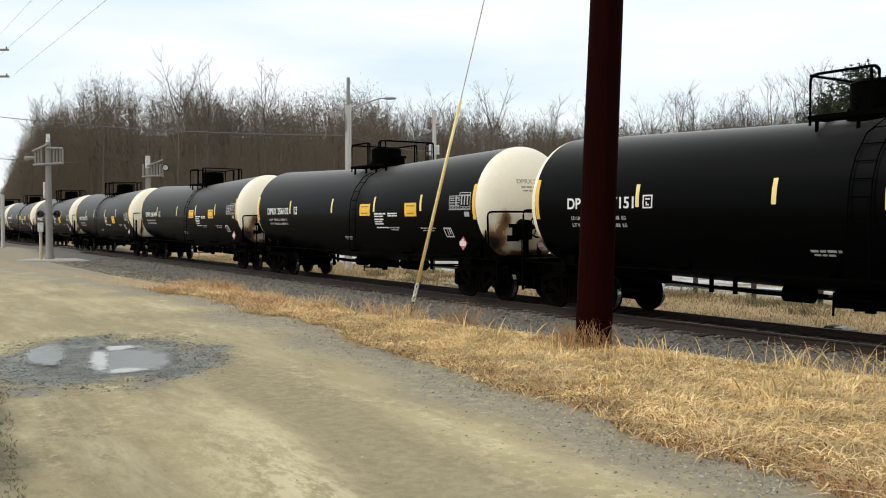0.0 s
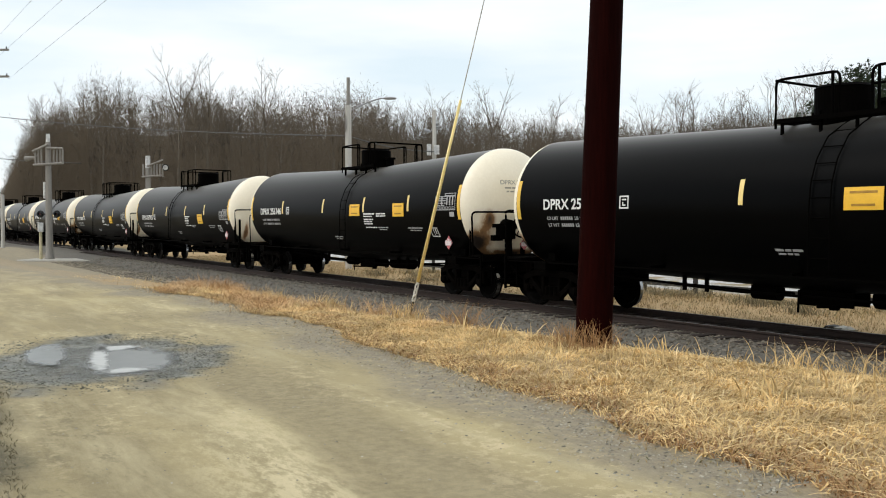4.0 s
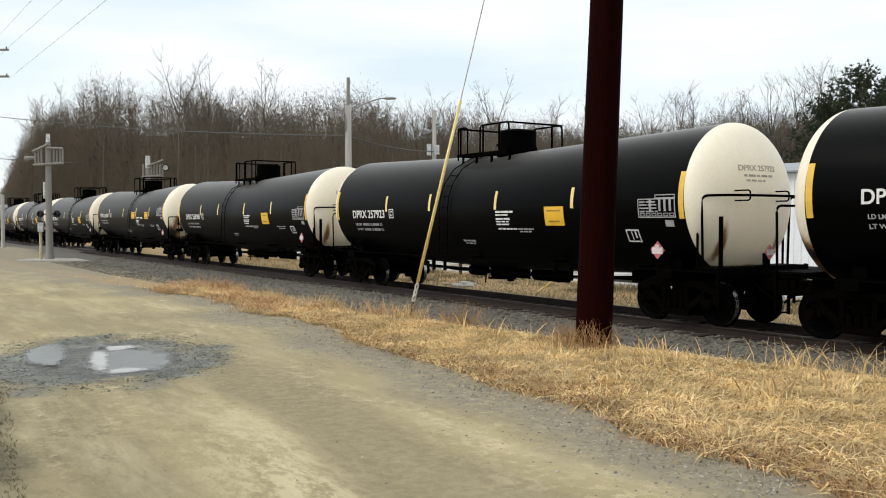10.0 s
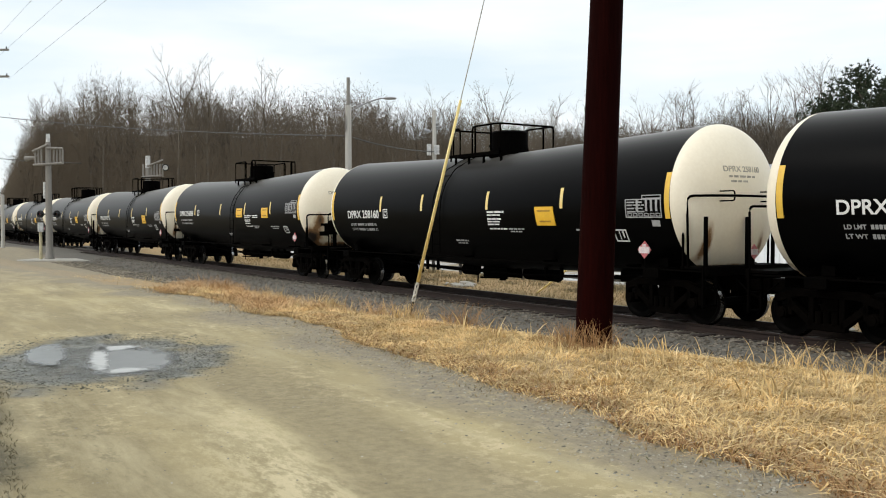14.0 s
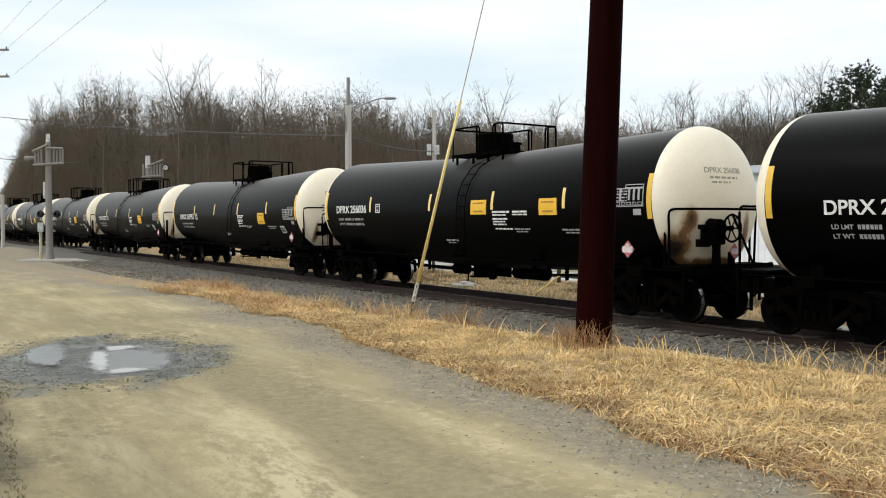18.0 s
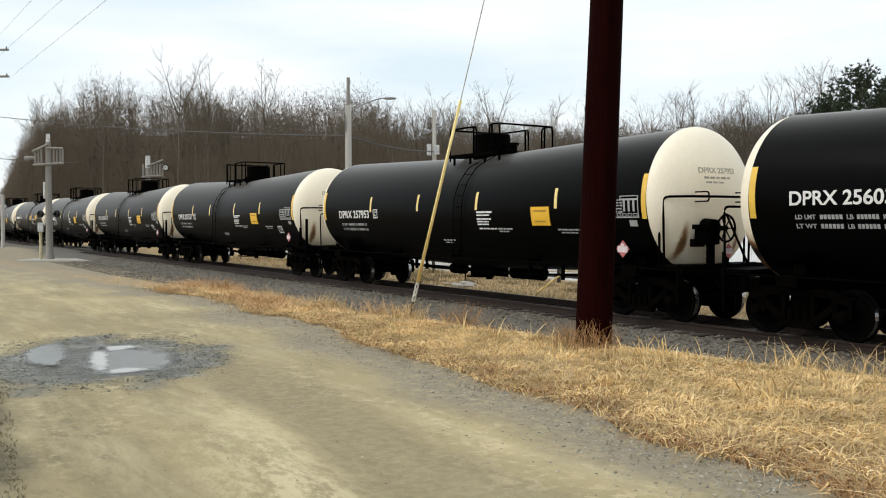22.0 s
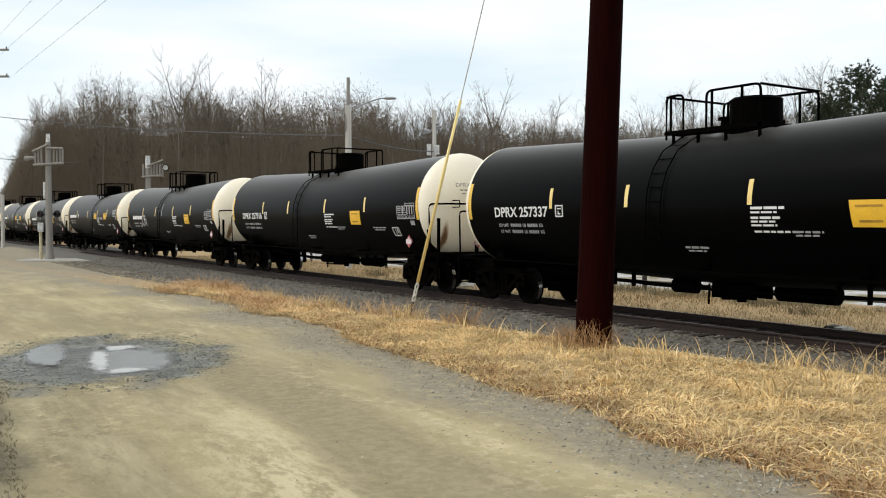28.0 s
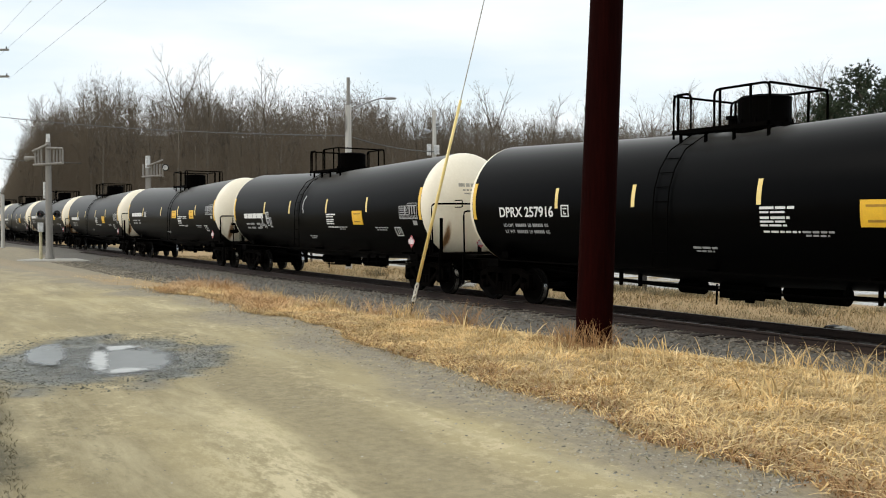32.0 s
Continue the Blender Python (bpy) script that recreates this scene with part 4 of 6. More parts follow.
def add_brake_gear(car):
    """Hand-brake wheel, chain box and bracing on the end platform."""
    e = 8.47
    bm = B()
    bmesh.ops.create_cone(bm, cap_ends=True, segments=18, radius1=0.21, radius2=0.19, depth=0.26, matrix=Matrix.Translation((e, -0.57, 2.00)) @ Matrix.Rotation(radians(90), 4, "Y"))
    box(bm, e - 0.15, e + 0.12, -0.89, -0.39, 1.66, 2.04, 0.03)
    box(bm, e - 0.06, e + 0.06, -1.13, -0.79, 1.62, 1.78, 0.015)
    box(bm, e - 0.05, e + 0.05, -1.07, -0.73, 1.98, 2.08)
    box(bm, e - 0.06, e + 0.05, -0.59, -0.47, 1.22, 1.70)
    gear = part("hand_brake", bm, FRAME_BLACK, car, "black hand-brake gear with wheel")
    bm = B()
    cy, cz, n = -0.25, 2.00, 28
    pts = [(e + 0.16, cy + 0.28 * math.cos(2 * math.pi * k / n), cz + 0.28 * math.sin(2 * math.pi * k / n)) for k in range(n + 1)]
    for a, b in zip(pts, pts[1:]):
        rod(bm, a, b, 0.024, seg=6)
    for k in range(6):
        a = 2 * math.pi * k / 6
        rod(bm, (e + 0.13, cy, cz), (e + 0.16, cy + 0.28 * math.cos(a), cz + 0.28 * math.sin(a)), 0.015, seg=6)
    rod(bm, (e - 0.05, cy, cz), (e + 0.18, cy, cz), 0.05, seg=10)
    rod(bm, (e - 0.02, cy, cz), (e - 0.02, -0.57, cz), 0.06, seg=10)
    part("brake_wheel", bm, FRAME_BLACK, gear)
    bm = B()
    rod(bm, (e + 0.04, -0.10, 2.30), (e - 0.05, 0.72, 1.24), 0.026, seg=6)
    part("brace", bm, FRAME_BLACK, gear)
    bm = B()
    for k in range(7):
        z = 1.66 - 0.065 * k
        rod(bm, (e, -0.67, z), (e, -0.67 + 0.02 * (k % 2), z - 0.06), 0.016, seg=6)
    part("brake_chain", bm, FRAME_BLACK, gear)


def placard(car, x0, x1, z0, z1, skew=0.0):
    """A yellow board on the flank with faint writing."""
    bm = B()
    n = 5
    rows = []
    for i in range(n + 1):
        z = z0 + (z1 - z0) * i / n
        k = skew * (1 - i / n)
        rows.append([bm.verts.new(on_tank(x + k, z, -1, l)) for l in (0.02, 0.0) for x in (x0, x1)])
    for a, b in zip(rows, rows[1:]):
        bm.faces.new((a[0], a[1], b[1], b[0]))
        bm.faces.new((a[0], b[0], b[2], a[2]))
        bm.faces.new((a[1], a[3], b[3], b[1]))
    bm.faces.new((rows[0][0], rows[0][2], rows[0][3], rows[0][1]))
    bm.faces.new((rows[-1][0], rows[-1][1], rows[-1][3], rows[-1][2]))
    board = part("placard", bm, PLACARD_YELLOW, car, "yellow notice board on the tank flank")
    bm = B()
    h = z1 - z0
    for f, w in ((0.78, 0.7), (0.22, 0.6)):
        z = z0 + f * h
        xm = (x0 + x1) / 2 + skew * (1 - f)
        patch(bm, xm - w * (x1 - x0) / 2, xm + w * (x1 - x0) / 2, z - 0.02, z + 0.02, 0.024, n=1)
    part("small_print", bm, PLACARD_INK, board)


def add_ladder(car, x0):
    """Side ladders from the platform down both flanks."""
    for side in (-1, 1):
        bm = B()
        for x in (x0, x0 + 0.40):
            pipe(bm, [on_tank(x, z, side, 0.06) for z in (4.0, 3.6, 3.2, 2.8, 2.4)] + [Vector((x, side * 1.66, 1.2))], 0.014, 6)
        for z in (3.75, 3.45, 3.15, 2.85, 2.55, 2.2, 1.85, 1.5):
            y = on_tank(0, z, side, 0.06).y if z > 2.5 else side * 1.66
            rod(bm, (x0, y, z), (x0 + 0.40, y, z), 0.010, seg=6)
        part("ladder", bm, FRAME_BLACK, car, "black steel side ladder")


def add_markings(car, kind, number, i):
    """Stripes, stencils and boards. Cars of kind A carry them higher and have two boards."""
    rs_ = random.Random(40 + i)
    high = kind == "A"
    up = 0.17 if high else 0.0
    stripes = (-4.43, -0.92, 2.10, 4.90) if high else ((-4.25, -1.42, 1.55, 4.77) if i == 6 else (-4.25, -1.78, 1.38, 4.33))
    if i == 0:
        stripes = (-4.27,) + stripes[1:]
    elif i == 4:
        stripes = (stripes[0], -1.84, *stripes[2:])
    for side in (-1, 1):
        for x in stripes:
            bm = B()
            patch(bm, x - 0.05, x + 0.05, 2.45, 2.93, side=side)
            part("reflector_stripe", bm, REFLECT_PALE, car)
    left, width = ((-6.47, 2.10) if i == 0 else (-6.61, 2.04) if i < 3 else (-6.79, 2.10)) if high else (-6.47, 2.10)
    if number:
        lettering("car_number", number, 0.345, LETTER_WHITE, car, left, 2.38 + up, width, "white painted car number")
    else:
        bm = B()
        bars(bm, left, left + width, 2.38 + up, 0.20, rs_, 3)
        part("car_number", bm, LETTER_WHITE, car, "white painted car number")
    x0 = stripes[0] + (0.16 if i == 0 else 0.36 if high else 0.16)
    z0 = 2.25 + up
    bm = B()
    frame_patch(bm, x0, x0 + 0.27, z0, z0 + 0.28, 0.03)
    patch(bm, x0 + 0.07, x0 + 0.20, z0 + 0.18, z0 + 0.21, n=1)
    patch(bm, x0 + 0.09, x0 + 0.18, z0 + 0.06, z0 + 0.09, n=1)
    patch(bm, x0 + 0.09, x0 + 0.12, z0 + 0.09, z0 + 0.14, n=1)
    part("stencil_box", bm, LETTER_WHITE, car)
    bm = B()
    for row, (z, word) in enumerate(((2.05 + up, "LD LMT"), (1.89 + up, "LT WT"))):
        x1 = left + 0.10
        if number:
            tagged(lettering("load_stencil", word, 0.11, LETTER_GREY, car, x1, z, 0.40), kind="stuff")
            tagged(lettering("load_stencil", "LB", 0.11, LETTER_GREY, car, x1 + 0.98, z, 0.12), kind="stuff")
            tagged(lettering("load_stencil", "KG", 0.11, LETTER_GREY, car, x1 + 1.62, z, 0.13), kind="stuff")
        else:
            bars(bm, x1, x1 + 0.40, z, 0.07, rs_, 2)
        for a, b in ((x1 + 0.48, x1 + 0.92), (x1 + 1.16, x1 + 1.56)):
            for k in range(6):
                w = (b - a) / 6
                patch(bm, a + k * w, a + k * w + w * 0.72, z - 0.038, z + 0.038, 0.005, n=1)
    tagged(part("load_figures", bm, LETTER_GREY, car), kind="stuff")
    t = stripes[2] + 0.02
    bm = B()
    for dz, l, h in ((2.39, 0.72, 0.05), (2.31, 0.56, 0.035), (2.21, 0.62, 0.045), (2.14, 0.52, 0.035), (2.07, 0.55, 0.035)):
        bars(bm, t, t + l, dz, h, rs_, 2)
    bars(bm, t + 0.05, t + 0.80, 1.955, 0.035, rs_, 5)
    if high:
        bars(bm, t + 0.84, t + 1.42, 2.39, 0.045, rs_, 2)
        bars(bm, t + 0.84, t + 1.42, 2.32, 0.035, rs_, 2)
    tagged(part("data_stencil", bm, LETTER_WHITE, car), kind="stuff")
    bm = B()
    bars(bm, t + 0.84, t + 1.45, 1.955, 0.035, rs_, 3)
    bars(bm, t + 0.90, t + 1.35, 1.89, 0.03, rs_, 3)
    bars(bm, 4.75, 5.55, 1.95, 0.035, rs_, 4)
    bars(bm, 4.85, 5.45, 1.88, 0.03, rs_, 4)
    tagged(part("notice_stencil", bm, LETTER_GREY, car), kind="stuff")
    bm = B()
    bars(bm, -0.30, 0.3, 1.62, 0.04, rs_, 3)
    bars(bm, -0.25, 0.2, 1.55, 0.03, rs_, 3)
    tagged(part("outlet_stencil", bm, LETTER_GREY, car), kind="stuff")
    # capacity table at the end of the flank
    z0 = 2.46 if high else 2.22
    bm = B()
    frame_patch(bm, 6.40, 7.42, z0, z0 + 0.40, 0.022)
    frame_patch(bm, 6.88, 7.42, z0 + 0.40, z0 + 0.48, 0.018)
    for z in (0.13, 0.20, 0.27, 0.33):
        bars(bm, 6.45, 6.95, z0 + z, 0.030, rs_, 2)
    for x in (6.72, 6.98, 7.12, 7.26):
        patch(bm, x, x + 0.055, z0 + 0.14, z0 + 0.40, 0.006, n=3)
    for k in range(6):
        x = 6.46 + k * 0.16
        frame_patch(bm, x, x + 0.12, z0 + 0.03, z0 + 0.10, 0.014)
    part("capacity_panel", bm, LETTER_GREY, car, "pale grey stencilled data table")
    bm = B()
    patch(bm, 7.12, 7.34, z0 - 0.18, z0 - 0.05, 0.006, n=2)
    part("small_sticker", bm, LETTER_GREY, car)
    if high:
        placard(car, 4.02, 4.67, 2.30, 2.70)
        placard(car, 1.17, 1.86, 2.33, 2.71)
    else:
        d = 0.5 if i == 6 else 0.0
        placard(car, 3.36 + d, 4.04 + d, 2.05, 2.50, (0.0, 0.05, -0.01)[i % 3])


def add_graffiti(car):
    """Loose white spray strokes on the flank."""
    rs_ = random.Random(4)
    bm = B()
    for k in range(9):
        x = -4.9 + 0.16 * k
        z = 1.95 + rs_.uniform(-0.12, 0.12)
        patch(bm, x, x + rs_.uniform(0.05, 0.12), z, z + rs_.uniform(0.10, 0.38), 0.005, n=3)
    for k in range(5):
        patch(bm, -4.95 + 0.3 * k, -4.75 + 0.3 * k, 1.92 + 0.05 * (k % 2), 1.97 + 0.05 * (k % 2), 0.005, n=1)
    for k in range(5):
        patch(bm, -0.62 + 0.02 * (k - 2) ** 2, -0.55 + 0.02 * (k - 2) ** 2, 2.45 + 0.13 * k, 2.58 + 0.13 * k, 0.005, n=2)
    part("graffiti", bm, LETTER_GREY, car, "pale spray-painted scrawl")


master = build_car()
GROUP = "freight train of tank cars"
# kind, number on the flank ("" where it cannot be read), hand brake at the leading end, sooty head, place of the ladder
CARS = [("A", "DPRX 257151", 1, 1, 0.55), ("A", "DPRX 256102", 1, 1, 0.55), ("A", "DPRX 256146", 1, 1, 0.55), ("B", "DPRX 257923", 0, 0, -1.15), ("B", "DPRX 258160", 0, 0, -1.15), ("A", "DPRX 256036", 1, 1, 0.55),
        ("B", "DPRX 257953", 1, 0, 0.55), ("B", "DPRX 257337", 0, 0, -1.15), ("B", "DPRX 257916", 0, 0, -1.15), ("B", "", 0, 0, -1.15), ("A", "", 1, 0, 0.55), ("B", "", 0, 0, -1.15), ("A", "", 1, 1, 0.55), ("B", "", 0, 0, -1.15), ("B", "", 0, 0, 0.55), ("B", "", 0, 0, -1.15)]
# slack in the couplers: how far each car stands ahead of even spacing
CAR_SLACK = [-0.07, 0.04, 0.15, 0.04, 0.15, 0.0, 0.05, -0.02, 0.03, 0.02, 0.04, 0.0, 0.05, 0.02, 0.0, 0.03]
TRAIN = [master if i == 0 else copy_thing(master, Matrix()) for i in range(len(CARS))]
for i, (kind, number, brake, sooty, ladder) in enumerate(CARS):
    car = TRAIN[i]
    car.matrix_basis = Matrix.Translation((-9.03 - CAR_LENGTH * i + CAR_SLACK[i], 0, 0))
    label = "black tank car, " + ("sooty " if sooty else "") + "cream heads, " + ("two yellow boards" if kind == "A" else "one yellow board")
    if i == 9:
        label += ", pale graffiti"
    tagged(car, label, "tank car", GROUP)
    add_markings(car, kind, number, i)
    add_head_stencil(car, number, i)
    add_ladder(car, ladder)
    add_platform(car, 1 if ladder > 0 else -1)
    add_end_rail(car, 2.40 if kind == "A" else 2.66)
    if i == 9:
        add_graffiti(car)
    if brake:
        add_brake_gear(car)
    else:
        add_end_posts(car, (-1.36, -0.08, 0.77) if i in (4, 7, 11) else (-1.36,))
    if sooty:
        for ch in car.children:
            if ch.name.startswith("tank_head"):
                ch.material_slots[0].link = "OBJECT"
                ch.material_slots[0].material = HEAD_STAINED


# ---- poles, guy and wires ----
def dark_pole():
    pole = tagged(new("utility_pole"), "leaning dark red-brown creosoted utility pole in dry grass", "utility pole")
    pole.location = (-7.91, -7.99, float(ground_z(-7.91, -7.99)))
    bm = B()
    seg, rows = 28, 26
    prev = None
    for i in range(rows + 1):
        h = -0.1 + 11.0 * i / rows
        r = 0.222 - 0.0052 * h
        cx, cy = 0.0, 0.046 * h
        ring = [bm.verts.new((cx + r * (1 + 0.012 * math.sin(3 * a + h) + 0.006 * math.sin(9 * a + 2 * h)) * math.cos(a), cy + r * (1 + 0.012 * math.sin(3 * a + h)) * math.sin(a), h)) for a in [2 * math.pi * k / seg for k in range(seg)]]
        if prev:
            for k in range(seg):
                bm.faces.new((prev[k], prev[(k + 1) % seg], ring[(k + 1) % seg], ring[k]))
        prev = ring
    bm.faces.new(prev)
    part("shaft", bm, CREOSOTE, pole, smooth=True)
    return pole


dark_pole()


def span(bm, a, b, r, sag=0.0, n=14, seg=5):
    """One hanging wire."""
    a, b = Vector(a), Vector(b)
    q = (b - a).to_track_quat("Z", "Y")
    prev = None
    for i in range(n + 1):
        p = a + (b - a) * (i / n) - Vector((0, 0, 4 * sag * (i / n) * (1 - i / n)))
        ring = [bm.verts.new(p + q @ Vector((r * math.cos(2 * math.pi * k / seg), r * math.sin(2 * math.pi * k / seg), 0))) for k in range(seg)]
        if prev:
            for k in range(seg):
                bm.faces.new((prev[k], prev[(k + 1) % seg], ring[(k + 1) % seg], ring[k]))
        prev = ring


def guy_wire():
    guy = tagged(new("guy_wire"), "steel guy wire with yellow plastic guard on a chained anchor", "guy wire")
    a, b = Vector((-11.89, -8.09, 0.91)), Vector((-8.12, -7.64, 11.19))
    guy.location = (a.x, a.y, 0.45)
    o = Vector(guy.location)
    d = (b - a).normalized()
    bm = B()
    rod(bm, a + d * 0.28 - o, b - o, 0.008, seg=6)
    part("wire", bm, WIRE_PALE, guy)
    bm = B()
    rod(bm, a + d * 0.30 - o, a + d * 3.22 - o, 0.027, 0.021, 14)
    part("guard", bm, GUY_YELLOW, guy, "yellow plastic guy guard", smooth=True)
    for k in range(3):
        bm = B()
        c = a + d * (0.02 + 0.10 * k) - o
        q = d.to_track_quat("Z", "Y").to_matrix().to_4x4() @ Matrix.Rotation(radians(90 * (k % 2)), 4, "Z")
        pts = [c + (q @ Vector((0.028 * math.cos(t), 0, 0.06 * math.sin(t)))) for t in [2 * math.pi * j / 12 for j in range(13)]]
        for p, r_ in zip(pts, pts[1:]):
            rod(bm, p, r_, 0.014, seg=6)
        part("chain_link", bm, WIRE_PALE, guy)
    bm = B()
    rod(bm, a - d * 0.03 - o, a - d * 0.55 - o, 0.016, seg=8)
    part("anchor_rod", bm, RAIL_RUST, guy)


guy_wire()


def round_pole(thing, name, h, r0, r1, mat, at=(0, 0, 0), label=""):
    bm = B()
    rod(bm, (at[0], at[1], at[2] - 0.15), (at[0], at[1], at[2] + h), r0, r1, 16)
    return part(name, bm, mat, thing, label, smooth=False)


def rack_pole():
    """The wooden pole at the crossing with its bracket arms and louvred racks."""
    p = tagged(new("utility_pole"), "weathered grey wooden pole with bracketed louvre racks near the crossing", "utility pole")
    p.location = (-64.0, -4.55, float(ground_z(-64.0, -4.55)))
    z0 = p.location.z
    round_pole(p, "shaft", 7.45 - z0, 0.25, 0.17, GREY_WOOD)
    round_pole(p, "base_flare", 0.5, 0.36, 0.25, GREY_WOOD)
    round_pole(p, "cap", 0.62, 0.14, 0.13, SIGN_WHITE, (0, 0, 7.38 - z0), "white pole top")
    for ends in (((-0.95, 6.82), (0.10, 7.30)), ((0.0, 7.05), (1.05, 7.02)), ((-0.92, 5.92), (1.02, 6.04))):
        bm = B()
        (a, za), (b, zb) = ends
        rod(bm, RIGHT * a - AWAY * 0.2 + Vector((0, 0, za - z0)), RIGHT * b - AWAY * 0.2 + Vector((0, 0, zb - z0)), 0.085, seg=8)
        part("bracket_arm", bm, GREY_WOOD, p)
    for k, (at, lo, hi) in enumerate(((-0.80, 5.95, 6.88), (-0.60, 5.95, 6.96), (-0.40, 5.96, 7.05), (0.42, 5.98, 7.02), (0.64, 6.0, 7.0), (0.86, 6.0, 6.98), (1.02, 5.98, 6.95))):
        bm = B()
        c = RIGHT * at - AWAY * 0.12
        rod(bm, c + Vector((0, 0, lo - z0)), c + Vector((0, 0, hi - z0)), 0.06, seg=6)
        part("rack_slat", bm, GREY_WOOD, p)
    bm = B()
    m = Matrix.Translation(RIGHT * -1.22 + Vector((0, 0, 6.38 - z0))) @ Matrix.Rotation(math.atan2(RIGHT.y, RIGHT.x), 4, "Z")
    bmesh.ops.create_cone(bm, cap_ends=True, segments=10, radius1=0.10, radius2=0.20, depth=0.62, matrix=m @ Matrix.Rotation(radians(-98), 4, "Y"))
    rod(bm, RIGHT * -0.95 + Vector((0, 0, 6.42 - z0)), RIGHT * -0.70 + Vector((0, 0, 6.60 - z0)), 0.05, seg=6)
    part("lamp_head", bm, GREY_WOOD, p)
    bm = B()
    rod(bm, RIGHT * -0.27 + Vector((0, 0, 3.7 - z0)), RIGHT * -0.27 + Vector((0, 0, 4.8 - z0)), 0.10, seg=8)
    part("conduit", bm, SIGN_WHITE, p)


rack_pole()


def far_rack_pole():
    p = tagged(new("utility_pole"), "grey wooden pole with a bracket arm and floodlight beyond the track", "utility pole")
    x, y = -76.5, 5.4
    p.location = (x, y, float(ground_z(x, y)))
    h = 7.78 - p.location.z
    round_pole(p, "shaft", h - 0.9, 0.26, 0.2, GREY_WOOD)
    round_pole(p, "cap", 0.9, 0.21, 0.20, SIGN_WHITE, (0, 0, h - 0.95), "white pole top")
    for (a, za), (b, zb) in (((0.0, -0.95), (1.35, -0.42)), ((-0.45, -1.85), (1.25, -1.72))):
        bm = B()
        rod(bm, RIGHT * a - AWAY * 0.2 + Vector((0, 0, h + za)), RIGHT * b - AWAY * 0.2 + Vector((0, 0, h + zb)), 0.08, seg=6)
        part("bracket_arm", bm, GREY_WOOD, p)
    for at in (-0.35, 0.34, 0.58, 0.82, 1.06, 1.28):
        bm = B()
        c = RIGHT * at - AWAY * 0.12
        rod(bm, c + Vector((0, 0, h - 1.85)), c + Vector((0, 0, h - 0.75)), 0.075, seg=6)
        part("rack_slat", bm, GREY_WOOD, p)
    bm = B()
    c = RIGHT * 1.55 + Vector((0, 0, h - 1.0))
    m = Matrix.Translation(c) @ (-AWAY - Vector((0, 0, 0.3))).to_track_quat("Z", "Y").to_matrix().to_4x4()
    bmesh.ops.create_cone(bm, cap_ends=True, segments=18, radius1=0.16, radius2=0.30, depth=0.4, matrix=m)
    flood = part("floodlight", bm, SIGNAL_BLACK, p)
    bm = B()
    bmesh.ops.create_cone(bm, cap_ends=True, segments=18, radius1=0.23, radius2=0.20, depth=0.06, matrix=m @ Matrix.Translation((0, 0, 0.2)))
    part("lens", bm, SIGN_WHITE, flood)


far_rack_pole()


def crossing_signal():
    s = tagged(new("crossing_signal"), "black twin round crossing flashers on a slim mast", "crossing signal")
    base = Vector((-65.18, -4.35, 0))
    s.location = (base.x, base.y, float(ground_z(base.x, base.y)))
    round_pole(s, "mast", 3.6, 0.07, 0.06, GALVANISED)
    for k in (-0.58, 0.55):
        c = RIGHT * k + Vector((0, 0, 3.08))
        bm = B()
        m = Matrix.Translation(c) @ (-AWAY).to_track_quat("Z", "Y").to_matrix().to_4x4()
        bmesh.ops.create_cone(bm, cap_ends=True, segments=24, radius1=0.25, radius2=0.25, depth=0.03, matrix=m)
        bmesh.ops.create_cone(bm, cap_ends=False, segments=20, radius1=0.14, radius2=0.12, depth=0.22, matrix=m @ Matrix.Translation((0, 0, 0.1)))
        lamp = part("flasher", bm, SIGNAL_BLACK, s, "round black flasher target")
        bm = B()
        bmesh.ops.create_cone(bm, cap_ends=True, segments=20, radius1=0.09, radius2=0.09, depth=0.02, matrix=m @ Matrix.Translation((0, 0, 0.03)))
        part("lens", bm, SIGNAL_LENS, lamp)
    bm = B()
    rod(bm, RIGHT * -0.58 + Vector((0, 0, 3.08)), RIGHT * 0.55 + Vector((0, 0, 3.08)), 0.045, seg=8)
    part("cross_arm", bm, SIGNAL_BLACK, s)


crossing_signal()


def slim_post(x, y, h, r, mat, label, name="marker_post", cap=None):
    p = tagged(new(name), label, "post")
    p.location = (x, y, float(ground_z(x, y)))
    round_pole(p, "shaft", h, r, r * 0.95, mat)
    if cap:
        bm = B()
        box(bm, -r * 1.6, r * 1.6, -r * 1.6, r * 1.6, h * 0.75, h, 0.03)
        part("cap", bm, cap, p)
    return p


slim_post(-64.2, -5.05, 2.5, 0.10, POST_YELLOW, "yellow and white marker post at the foot of a pole", cap=SIGN_WHITE)
slim_post(-83.0, -4.95, 4.5, 0.16, PALE_POLE, "pale post beside the level crossing")


